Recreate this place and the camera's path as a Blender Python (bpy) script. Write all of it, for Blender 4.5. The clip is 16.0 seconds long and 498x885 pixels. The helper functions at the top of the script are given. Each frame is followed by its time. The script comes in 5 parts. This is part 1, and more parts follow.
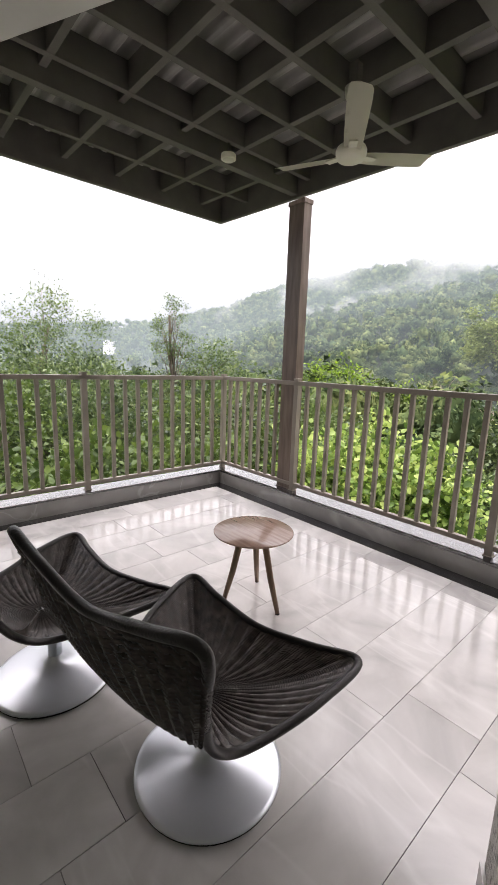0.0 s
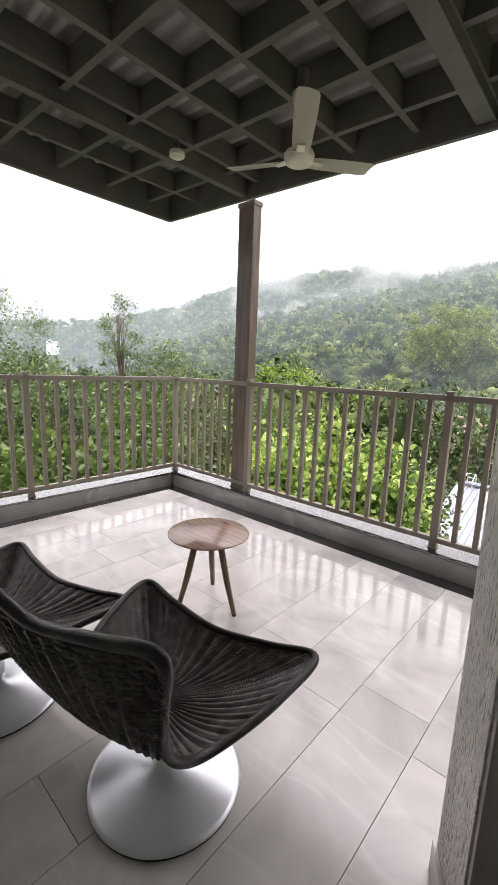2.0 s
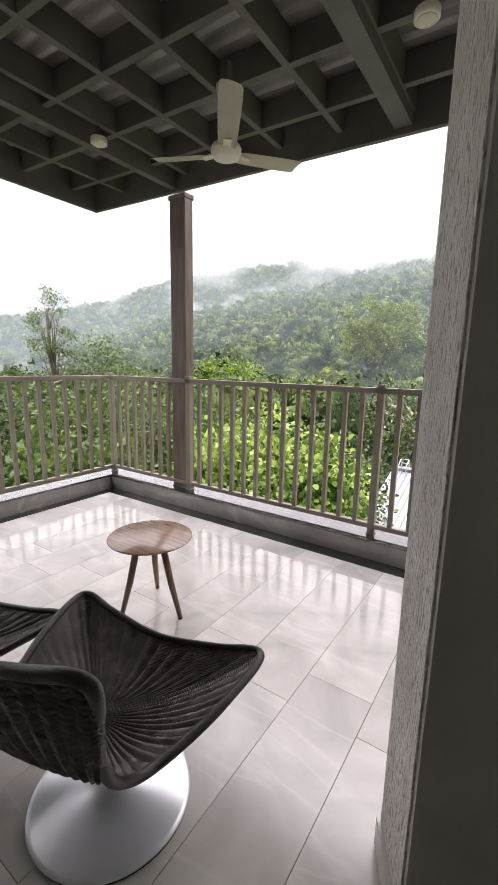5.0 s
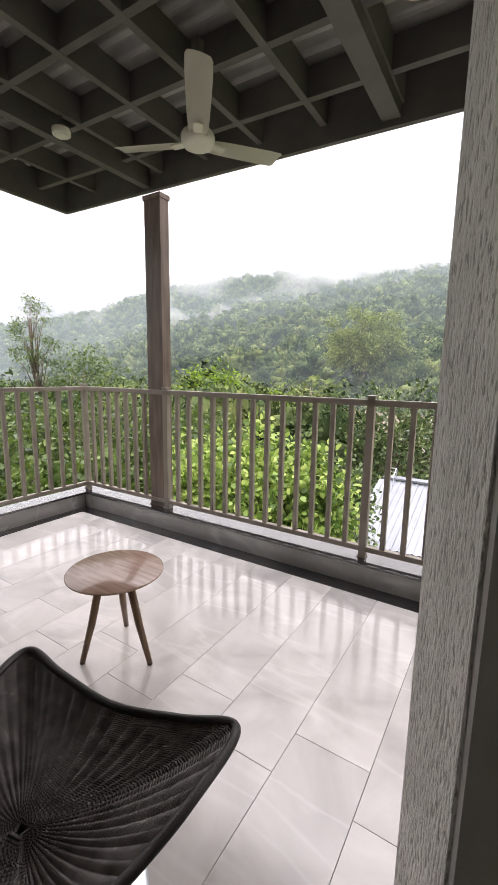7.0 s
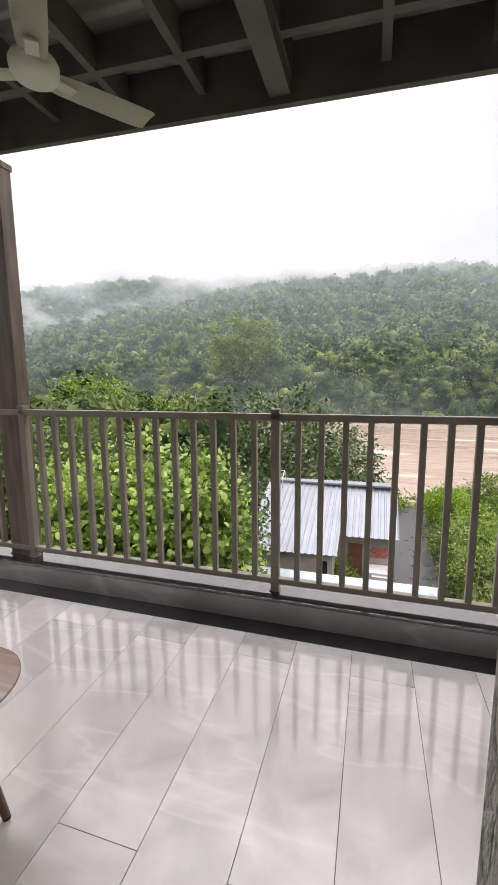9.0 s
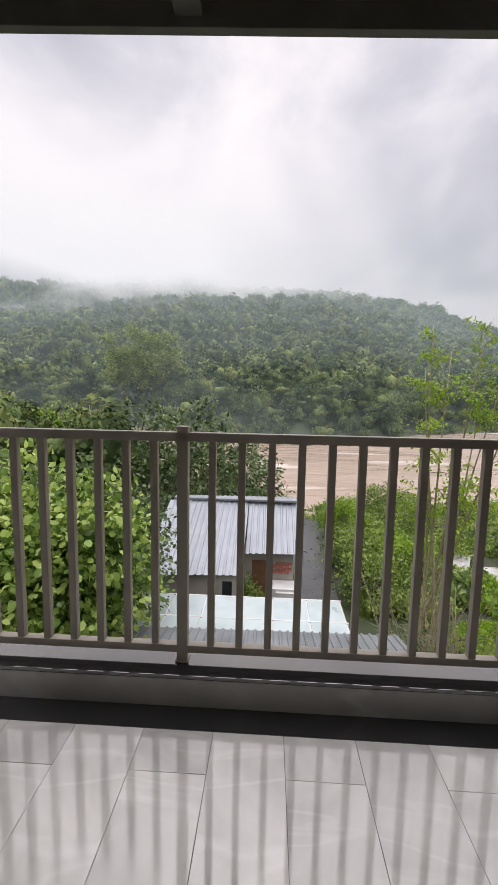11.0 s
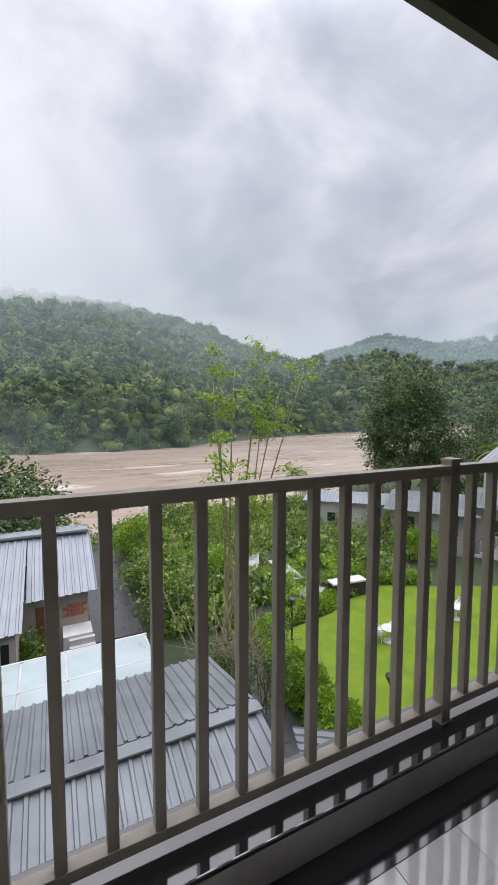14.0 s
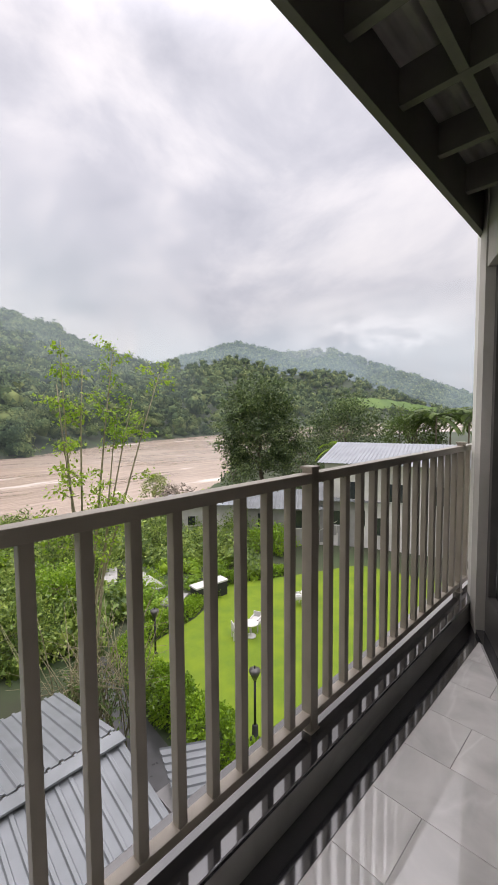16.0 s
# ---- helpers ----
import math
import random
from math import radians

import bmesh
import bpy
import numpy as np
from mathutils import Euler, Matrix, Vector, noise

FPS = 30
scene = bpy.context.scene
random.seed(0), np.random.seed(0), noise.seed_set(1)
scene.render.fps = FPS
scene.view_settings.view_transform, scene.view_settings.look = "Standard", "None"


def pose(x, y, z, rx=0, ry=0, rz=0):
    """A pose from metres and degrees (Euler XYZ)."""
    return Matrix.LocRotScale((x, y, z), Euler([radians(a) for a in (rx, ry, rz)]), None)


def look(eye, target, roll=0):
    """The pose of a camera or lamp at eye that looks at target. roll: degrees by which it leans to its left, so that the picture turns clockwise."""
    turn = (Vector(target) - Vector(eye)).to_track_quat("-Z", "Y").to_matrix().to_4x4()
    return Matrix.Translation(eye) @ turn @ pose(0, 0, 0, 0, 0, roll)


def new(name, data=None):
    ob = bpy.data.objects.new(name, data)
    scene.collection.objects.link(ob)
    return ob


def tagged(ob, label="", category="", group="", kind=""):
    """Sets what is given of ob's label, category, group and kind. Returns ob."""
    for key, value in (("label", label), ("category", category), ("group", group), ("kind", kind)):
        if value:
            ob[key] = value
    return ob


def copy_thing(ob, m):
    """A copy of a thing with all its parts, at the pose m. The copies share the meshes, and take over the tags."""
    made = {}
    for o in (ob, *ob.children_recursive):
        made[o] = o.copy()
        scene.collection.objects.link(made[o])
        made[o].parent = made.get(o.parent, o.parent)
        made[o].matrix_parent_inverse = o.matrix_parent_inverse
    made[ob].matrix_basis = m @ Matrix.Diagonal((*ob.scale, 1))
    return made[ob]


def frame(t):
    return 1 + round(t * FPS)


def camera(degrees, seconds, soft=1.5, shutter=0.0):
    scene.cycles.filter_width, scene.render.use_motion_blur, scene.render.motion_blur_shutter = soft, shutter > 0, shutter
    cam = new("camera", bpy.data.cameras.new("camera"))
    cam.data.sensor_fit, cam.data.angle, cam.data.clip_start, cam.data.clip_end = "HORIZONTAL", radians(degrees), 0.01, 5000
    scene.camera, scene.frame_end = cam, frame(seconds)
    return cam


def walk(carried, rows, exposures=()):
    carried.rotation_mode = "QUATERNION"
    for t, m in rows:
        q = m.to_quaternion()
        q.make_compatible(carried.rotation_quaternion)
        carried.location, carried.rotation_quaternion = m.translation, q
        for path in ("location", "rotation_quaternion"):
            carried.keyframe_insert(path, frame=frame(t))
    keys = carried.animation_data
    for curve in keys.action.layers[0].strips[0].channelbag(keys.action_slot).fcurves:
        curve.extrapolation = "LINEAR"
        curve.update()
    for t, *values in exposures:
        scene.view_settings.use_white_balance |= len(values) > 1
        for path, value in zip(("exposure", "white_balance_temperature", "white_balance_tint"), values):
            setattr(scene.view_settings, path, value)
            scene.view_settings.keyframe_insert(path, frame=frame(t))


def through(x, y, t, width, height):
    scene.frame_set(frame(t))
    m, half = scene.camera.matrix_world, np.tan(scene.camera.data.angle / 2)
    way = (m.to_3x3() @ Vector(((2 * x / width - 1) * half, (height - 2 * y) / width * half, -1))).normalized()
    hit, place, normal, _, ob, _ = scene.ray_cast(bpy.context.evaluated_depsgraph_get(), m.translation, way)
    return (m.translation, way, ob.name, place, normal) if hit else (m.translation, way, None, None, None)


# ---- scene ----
cam = camera(62.4, 16.0)
PATH = [
    (0, (3.843, -2.91, 1.446), (2.369, -1.609, 1.077), 1.9),
    (0.5, (3.836, -2.909, 1.448), (2.404, -1.561, 1.084), 1.9),
    (1, (3.835, -2.905, 1.447), (2.441, -1.518, 1.088), 1.9),
    (1.5, (3.83, -2.901, 1.448), (2.475, -1.475, 1.089), 2.0),
    (2, (3.83, -2.905, 1.436), (2.515, -1.44, 1.083), 2.2),
    (2.5, (3.831, -2.907, 1.443), (2.555, -1.41, 1.087), 2.2),
    (3, (3.834, -2.907, 1.443), (2.591, -1.382, 1.085), 2.2),
    (3.5, (3.843, -2.909, 1.437), (2.635, -1.355, 1.082), 2.0),
    (4, (3.852, -2.904, 1.44), (2.683, -1.321, 1.08), 1.8),
    (4.5, (3.85, -2.894, 1.447), (2.726, -1.283, 1.07), 1.3),
    (7, (3.735, -2.622, 1.465), (2.679, -0.955, 1.136), 0.9),
    (7.5, (3.69, -2.536, 1.472), (2.706, -0.826, 1.144), 0.4),
    (8, (3.606, -2.436, 1.509), (2.772, -0.643, 1.207), -0.2),
    (8.5, (3.533, -2.33, 1.507), (2.86, -0.471, 1.204), -0.6),
    (9, (3.487, -2.224, 1.503), (2.921, -0.329, 1.206), -0.4),
    (9.2, (3.473, -2.167, 1.513), (2.935, -0.262, 1.229), -0.1),
    (11.3, (3.327, -1.592, 1.478), (3.293, 0.396, 1.265), 1.1),
    (11.5, (3.347, -1.52, 1.484), (3.348, 0.47, 1.282), 1.0),
    (12, (3.387, -1.359, 1.493), (3.508, 0.629, 1.307), 0.6),
    (12.5, (3.362, -1.209, 1.506), (3.655, 0.761, 1.326), 0.4),
    (13, (3.33, -1.083, 1.517), (3.818, 0.849, 1.346), 0.0),
    (13.5, (3.325, -1.015, 1.525), (4.009, 0.858, 1.363), -0.1),
    (14, (3.357, -0.967, 1.531), (4.232, 0.825, 1.378), 0.1),
    (14.5, (3.431, -0.927, 1.544), (4.467, 0.778, 1.404), 0.2),
    (15, (3.492, -0.903, 1.546), (4.68, 0.701, 1.419), 0.1),
    (15.5, (3.509, -0.872, 1.544), (4.834, 0.621, 1.42), -0.2),
    (16, (3.467, -0.809, 1.551), (4.895, 0.585, 1.416), -0.4),
]
EXPOSURES = [(0.0, 2.25, 7300, 19), (4.7, 2.28, 7300, 19), (8.0, 2.08, 7350, 18), (9.2, 1.76, 7300, 17), (11.4, 1.34, 7200, 16), (12.5, 1.24, 6800, 15),
             (14.0, 1.30, 6750, 13), (16.0, 1.50, 7250, 16)]
SKY, SUN = 0.8, 0.5
walk(cam, [(t, look(e, g, r)) for t, e, g, r in PATH], EXPOSURES)

# ---- world, sun ----
world = bpy.data.worlds.new("world")
scene.world = world
world.use_nodes = True
wn, wl = world.node_tree.nodes, world.node_tree.links
wn.clear()
w_out, w_bg = wn.new("ShaderNodeOutputWorld"), wn.new("ShaderNodeBackground")
w_sky = wn.new("ShaderNodeTexSky")
w_sky.sky_type, w_sky.sun_disc = "NISHITA", False
w_sky.sun_elevation, w_sky.sun_rotation = radians(57), radians(8)
w_tc, w_sep = wn.new("ShaderNodeTexCoord"), wn.new("ShaderNodeSeparateXYZ")
wl.new(w_tc.outputs["Generated"], w_sep.inputs[0])


def wmath(op, a, b):
    n = wn.new("ShaderNodeMath")
    n.operation = op
    for i, v in enumerate((a, b)):
        if isinstance(v, (int, float)):
            n.inputs[i].default_value = v
        else:
            wl.new(v, n.inputs[i])
    return n.outputs[0]


w_noise = wn.new("ShaderNodeTexNoise")
w_noise.inputs["Scale"].default_value, w_noise.inputs["Detail"].default_value = 2.7, 8
w_noise.inputs["Roughness"].default_value, w_noise.inputs["Distortion"].default_value = 0.54, 0.35
w_map = wn.new("ShaderNodeMapping")
w_map.inputs["Location"].default_value = (0.75, 0.1, 2.2)
w_map.inputs["Rotation"].default_value = (0, 0, radians(35))
w_map.inputs["Scale"].default_value = (1.0, 0.8, 1.45)
wl.new(w_tc.outputs["Generated"], w_map.inputs[0])
wl.new(w_map.outputs[0], w_noise.inputs["Vector"])
w_ramp = wn.new("ShaderNodeValToRGB")
el = w_ramp.color_ramp.elements
el[0].position, el[0].color = 0.30, (0.235, 0.258, 0.312, 1)
el[1].position, el[1].color = 0.69, (0.485, 0.50, 0.54, 1)
for p, c in ((0.44, (0.315, 0.338, 0.395, 1)), (0.55, (0.405, 0.424, 0.475, 1))):
    e_ = el.new(p)
    e_.color = c
wl.new(w_noise.outputs[0], w_ramp.inputs[0])
w_scale = wn.new("ShaderNodeMix")
w_scale.data_type, w_scale.blend_type = "RGBA", "MULTIPLY"
w_scale.inputs["Factor"].default_value = 1.0
wl.new(w_sky.outputs[0], w_scale.inputs["A"])
w_scale.inputs["B"].default_value = (0.08, 0.08, 0.08, 1)
w_mix = wn.new("ShaderNodeMix")
w_mix.data_type = "RGBA"
w_mix.inputs["Factor"].default_value = 0.92
wl.new(w_scale.outputs["Result"], w_mix.inputs["A"])
wl.new(w_ramp.outputs[0], w_mix.inputs["B"])
wl.new(w_mix.outputs["Result"], w_bg.inputs["Color"])
# overcast cloud brightens overhead; boosted further, out of view, to light the ground
w_zen = wn.new("ShaderNodeMapRange")
w_zen.interpolation_type = "SMOOTHSTEP"
for k_, v_ in (("From Min", 0.62), ("From Max", 1.0), ("To Min", 0.0), ("To Max", SKY * 4.1)):
    w_zen.inputs[k_].default_value = v_
wl.new(w_sep.outputs[2], w_zen.inputs[0])
w_low = wn.new("ShaderNodeMapRange")
w_low.interpolation_type = "SMOOTHSTEP"
for k_, v_ in (("From Min", 0.0), ("From Max", 0.6), ("To Min", SKY * 0.66), ("To Max", SKY)):
    w_low.inputs[k_].default_value = v_
wl.new(w_sep.outputs[2], w_low.inputs[0])
wl.new(wmath("ADD", w_low.outputs[0], w_zen.outputs[0]), w_bg.inputs["Strength"])
wl.new(w_bg.outputs[0], w_out.inputs[0])

sun = new("sun", bpy.data.lights.new("sun", "SUN"))
sun.data.energy, sun.data.angle, sun.data.color = SUN, radians(150), (1.0, 0.97, 0.92)
sun.matrix_world = look((0, 0, 40), (-3, -22, 6))


# ---- materials ----
def mat(name, base, rough=0.6, metal=0.0, second=None, scale=8.0, detail=5, bump=0.0, bump_scale=60.0, spec=0.5,
        stretch=(1, 1, 1), rand=0.0, coat=0.0, rough_var=0.08, mix_lo=0.35, mix_hi=0.65):
    m = bpy.data.materials.new(name)
    m.use_nodes = True
    nt = m.node_tree
    n, l = nt.nodes, nt.links
    p = n["Principled BSDF"]
    p.inputs["Roughness"].default_value, p.inputs["Metallic"].default_value = rough, metal
    p.inputs["Specular IOR Level"].default_value = spec
    p.inputs["Coat Weight"].default_value = coat
    p.inputs["Coat Roughness"].default_value = 0.08
    second = second or tuple(c * 0.75 for c in base)
    tc, mp = n.new("ShaderNodeTexCoord"), n.new("ShaderNodeMapping")
    mp.inputs["Scale"].default_value = stretch
    l.new(tc.outputs["Object"], mp.inputs[0])
    nz = n.new("ShaderNodeTexNoise")
    nz.inputs["Scale"].default_value, nz.inputs["Detail"].default_value = scale, detail
    l.new(mp.outputs[0], nz.inputs["Vector"])
    rp = n.new("ShaderNodeValToRGB")
    rp.color_ramp.elements[0].position, rp.color_ramp.elements[1].position = mix_lo, mix_hi
    rp.color_ramp.elements[0].color, rp.color_ramp.elements[1].color = (*second, 1), (*base, 1)
    l.new(nz.outputs[0], rp.inputs[0])
    col = rp.outputs[0]
    if rand:
        oi, hs = n.new("ShaderNodeObjectInfo"), n.new("ShaderNodeHueSaturation")
        mr = n.new("ShaderNodeMapRange")
        mr.inputs["To Min"].default_value, mr.inputs["To Max"].default_value = 1 - rand, 1 + rand
        l.new(oi.outputs["Random"], mr.inputs[0])
        l.new(mr.outputs[0], hs.inputs["Value"])
        l.new(col, hs.inputs["Color"])
        col = hs.outputs[0]
    l.new(col, p.inputs["Base Color"])
    rr = n.new("ShaderNodeMapRange")
    rr.inputs["To Min"].default_value, rr.inputs["To Max"].default_value = max(0.02, rough - rough_var), min(1, rough + rough_var)
    l.new(nz.outputs[0], rr.inputs[0])
    l.new(rr.outputs[0], p.inputs["Roughness"])
    if bump:
        nb, bp = n.new("ShaderNodeTexNoise"), n.new("ShaderNodeBump")
        nb.inputs["Scale"].default_value, nb.inputs["Detail"].default_value = bump_scale, 4
        l.new(mp.outputs[0], nb.inputs["Vector"])
        bp.inputs["Strength"].default_value, bp.inputs["Distance"].default_value = bump, 0.01
        l.new(nb.outputs[0], bp.inputs["Height"])
        l.new(bp.outputs[0], p.inputs["Normal"])
    return m


def leaf_mat(name, a, b, c, through=0.35, rough=0.45, spec=0.4, scale=0.5, each=0.45, lo=0.22, hi=0.8):
    """Foliage: large patches of tone, leaf by leaf variation, light through the blade."""
    m = bpy.data.materials.new(name)
    m.use_nodes = True
    n, l = m.node_tree.nodes, m.node_tree.links
    p, out = n["Principled BSDF"], n["Material Output"]
    p.inputs["Roughness"].default_value, p.inputs["Specular IOR Level"].default_value = rough, spec
    geo, tc, nz = n.new("ShaderNodeNewGeometry"), n.new("ShaderNodeTexCoord"), n.new("ShaderNodeTexNoise")
    nz.inputs["Scale"].default_value, nz.inputs["Detail"].default_value = scale, 3
    l.new(tc.outputs["Object"], nz.inputs["Vector"])
    ad = n.new("ShaderNodeMath")
    ad.operation = "MULTIPLY_ADD"
    l.new(geo.outputs["Random Per Island"], ad.inputs[0])
    ad.inputs[1].default_value = each
    sb = n.new("ShaderNodeMath")
    sb.operation = "SUBTRACT"
    l.new(nz.outputs[0], sb.inputs[0])
    sb.inputs[1].default_value = each / 2
    l.new(sb.outputs[0], ad.inputs[2])
    rp = n.new("ShaderNodeValToRGB")
    e = rp.color_ramp.elements
    e[0].position, e[0].color = lo, (*a, 1)
    e[1].position, e[1].color = hi, (*c, 1)
    k = e.new(0.5)
    k.color = (*b, 1)
    l.new(ad.outputs[0], rp.inputs[0])
    l.new(rp.outputs[0], p.inputs["Base Color"])
    if through:
        tr, mx = n.new("ShaderNodeBsdfTranslucent"), n.new("ShaderNodeMixShader")
        l.new(rp.outputs[0], tr.inputs["Color"])
        mx.inputs[0].default_value = through
        l.new(p.outputs[0], mx.inputs[1])
        l.new(tr.outputs[0], mx.inputs[2])
        l.new(mx.outputs[0], out.inputs[0])
    return m


def veined(name, base, second, vein, rough, rand, spec=0.5, vein_scale=1.3, vein_amount=0.55, dry=0.0):
    """Polished stone-look porcelain: clouds, pale wandering veins and small dark flecks, different on each piece."""
    m = bpy.data.materials.new(name)
    m.use_nodes = True
    n, l = m.node_tree.nodes, m.node_tree.links
    p = n["Principled BSDF"]
    p.inputs["Specular IOR Level"].default_value = spec
    tc, oi, va = n.new("ShaderNodeTexCoord"), n.new("ShaderNodeObjectInfo"), n.new("ShaderNodeVectorMath")
    va.operation = "MULTIPLY_ADD"
    cx = n.new("ShaderNodeCombineXYZ")
    for i in range(3):
        l.new(oi.outputs["Random"], cx.inputs[i])
    l.new(cx.outputs[0], va.inputs[0])
    va.inputs[1].default_value = (37, 53, 19)
    l.new(tc.outputs["Object"], va.inputs[2])
    nz = n.new("ShaderNodeTexNoise")
    nz.inputs["Scale"].default_value, nz.inputs["Detail"].default_value, nz.inputs["Distortion"].default_value = 2.6, 7, 0.8
    l.new(va.outputs[0], nz.inputs["Vector"])
    rp = n.new("ShaderNodeValToRGB")
    rp.color_ramp.elements[0].position, rp.color_ramp.elements[1].position = 0.3, 0.7
    rp.color_ramp.elements[0].color, rp.color_ramp.elements[1].color = (*second, 1), (*base, 1)
    l.new(nz.outputs[0], rp.inputs[0])
    v = n.new("ShaderNodeTexNoise")
    v.inputs["Scale"].default_value, v.inputs["Detail"].default_value, v.inputs["Distortion"].default_value = vein_scale, 4, 0.7
    vs = n.new("ShaderNodeMapping")
    vs.inputs["Rotation"].default_value, vs.inputs["Scale"].default_value = (0, 0, radians(24)), (0.32, 1.5, 1.0)
    l.new(va.outputs[0], vs.inputs[0])
    l.new(vs.outputs[0], v.inputs["Vector"])
    vr = n.new("ShaderNodeValToRGB")
    e = vr.color_ramp.elements
    e[0].position, e[0].color = 0.482, (0, 0, 0, 1)
    e[1].position, e[1].color = 0.518, (0, 0, 0, 1)
    k = e.new(0.5)
    k.color = (1, 1, 1, 1)
    l.new(v.outputs[0], vr.inputs[0])
    vm = n.new("ShaderNodeMath")
    vm.operation = "MULTIPLY"
    l.new(vr.outputs[0], vm.inputs[0])
    vm.inputs[1].default_value = vein_amount
    mx = n.new("ShaderNodeMix")
    mx.data_type = "RGBA"
    l.new(vm.outputs[0], mx.inputs["Factor"])
    l.new(rp.outputs[0], mx.inputs["A"])
    mx.inputs["B"].default_value = (*vein, 1)
    hs, mr = n.new("ShaderNodeHueSaturation"), n.new("ShaderNodeMapRange")
    mr.inputs["To Min"].default_value, mr.inputs["To Max"].default_value = 1 - rand, 1 + rand
    l.new(oi.outputs["Random"], mr.inputs[0])
    l.new(mr.outputs[0], hs.inputs["Value"])
    l.new(mx.outputs["Result"], hs.inputs["Color"])
    l.new(hs.outputs[0], p.inputs["Base Color"])
    ra = n.new("ShaderNodeMapRange")
    ra.inputs["To Min"].default_value, ra.inputs["To Max"].default_value = rough * 0.6, rough * 1.5
    l.new(nz.outputs[0], ra.inputs[0])
    gloss = ra.outputs[0]
    if dry:
        # a film of rain lies along the open edges, with a ragged inner border; further in the glaze is satin
        geo, sx = n.new("ShaderNodeNewGeometry"), n.new("ShaderNodeSeparateXYZ")
        l.new(geo.outputs["Position"], sx.inputs[0])

        def calc(op, a, b):
            q = n.new("ShaderNodeMath")
            q.operation = op
            for i, w in enumerate((a, b)):
                if isinstance(w, (int, float)):
                    q.inputs[i].default_value = w
                else:
                    l.new(w, q.inputs[i])
            return q.outputs[0]

        edge = calc("MINIMUM", sx.outputs[0], calc("MULTIPLY", sx.outputs[1], -1.0))
        wz = n.new("ShaderNodeTexNoise")
        wz.inputs["Scale"].default_value, wz.inputs["Detail"].default_value, wz.inputs["Roughness"].default_value = 1.9, 6, 0.6
        l.new(geo.outputs["Position"], wz.inputs["Vector"])
        ragged = calc("ADD", edge, calc("MULTIPLY", calc("SUBTRACT", wz.outputs[0], 0.5), 1.1))
        wr = n.new("ShaderNodeMapRange")
        wr.interpolation_type = "SMOOTHSTEP"
        for k_, v_ in (("From Min", 0.52), ("From Max", 0.80), ("To Min", 0.0), ("To Max", 1.0)):
            wr.inputs[k_].default_value = v_
        l.new(ragged, wr.inputs[0])
        satin = calc("ADD", calc("MULTIPLY", nz.outputs[0], 0.10), dry - 0.05)
        gm = n.new("ShaderNodeMix")
        l.new(wr.outputs[0], gm.inputs["Factor"])
        l.new(ra.outputs[0], gm.inputs["A"])
        l.new(satin, gm.inputs["B"])
        gloss = gm.outputs["Result"]
    l.new(gloss, p.inputs["Roughness"])
    bp = n.new("ShaderNodeBump")
    bp.inputs["Strength"].default_value, bp.inputs["Distance"].default_value = 0.03, 0.01
    l.new(nz.outputs[0], bp.inputs["Height"])
    l.new(bp.outputs[0], p.inputs["Normal"])
    return m


M_TILE = veined("floor_tile", (0.66, 0.642, 0.612), (0.44, 0.427, 0.405), (0.80, 0.79, 0.76), 0.03, 0.10, 1.0, 1.3, 0.24, 0.19)
M_KERB = veined("kerb_stone", (0.38, 0.365, 0.345), (0.28, 0.27, 0.255), (0.5, 0.49, 0.47), 0.16, 0.05)
M_GROUT = mat("grout", (0.22, 0.21, 0.20), 0.9, scale=30)
M_BLACK = mat("black_granite", (0.012, 0.012, 0.014), 0.085, second=(0.016, 0.016, 0.018), scale=200, rough_var=0.02, spec=0.6, coat=1.0)
M_BLACK.node_tree.nodes["Principled BSDF"].inputs["IOR"].default_value = 1.75
M_RAIL = mat("rail_paint", (0.30, 0.262, 0.215), 0.36, second=(0.25, 0.218, 0.178), scale=5, bump=0.08, bump_scale=250)
M_COLUMN = mat("column_paint", (0.19, 0.14, 0.108), 0.45, second=(0.105, 0.074, 0.056), scale=7, stretch=(3, 3, 0.35), bump=0.12, bump_scale=40)
M_JOIST = mat("joist_paint", (0.152, 0.139, 0.126), 0.6, second=(0.110, 0.101, 0.092), scale=4, bump=0.1, bump_scale=90)
M_SHEET = mat("roof_sheet", (0.44, 0.425, 0.395), 0.5, metal=0.1, second=(0.30, 0.29, 0.265), scale=3)
M_WALL = mat("render_wall", (0.45, 0.43, 0.39), 0.85, second=(0.36, 0.345, 0.31), scale=3, bump=0.2, bump_scale=120)
M_WHITE = mat("white_soffit", (0.72, 0.71, 0.66), 0.8, second=(0.66, 0.65, 0.60), scale=3)
M_INNER = mat("inner_wall", (0.48, 0.45, 0.425), 0.8, second=(0.42, 0.395, 0.37), scale=3, bump=0.1, bump_scale=120)
M_FAN = mat("fan_enamel", (0.80, 0.77, 0.64), 0.3, second=(0.76, 0.73, 0.60), scale=4, spec=0.4)
M_WICKER = mat("dark_wicker", (0.075, 0.061, 0.052), 0.24, second=(0.028, 0.022, 0.019), scale=25, bump=0.2, bump_scale=200)
M_RIB = mat("cane_rib", (0.03, 0.024, 0.02), 0.4, second=(0.018, 0.014, 0.012), scale=30, bump=0.15, bump_scale=200)
M_RIM = mat("wrapped_rim", (0.018, 0.0145, 0.0125), 0.36, second=(0.011, 0.009, 0.008), scale=18, bump=0.25, bump_scale=170)
M_STEEL = mat("brushed_steel", (0.86, 0.90, 0.95), 0.32, metal=0.65, second=(0.80, 0.84, 0.89), scale=3, bump=0.02, bump_scale=300)
M_RUBBER = mat("black_rubber", (0.02, 0.02, 0.02), 0.7)
M_WALNUT = mat("walnut_top", (0.42, 0.285, 0.225), 0.2, second=(0.32, 0.205, 0.155), scale=6, stretch=(1, 9, 1), spec=0.6, coat=0.35)
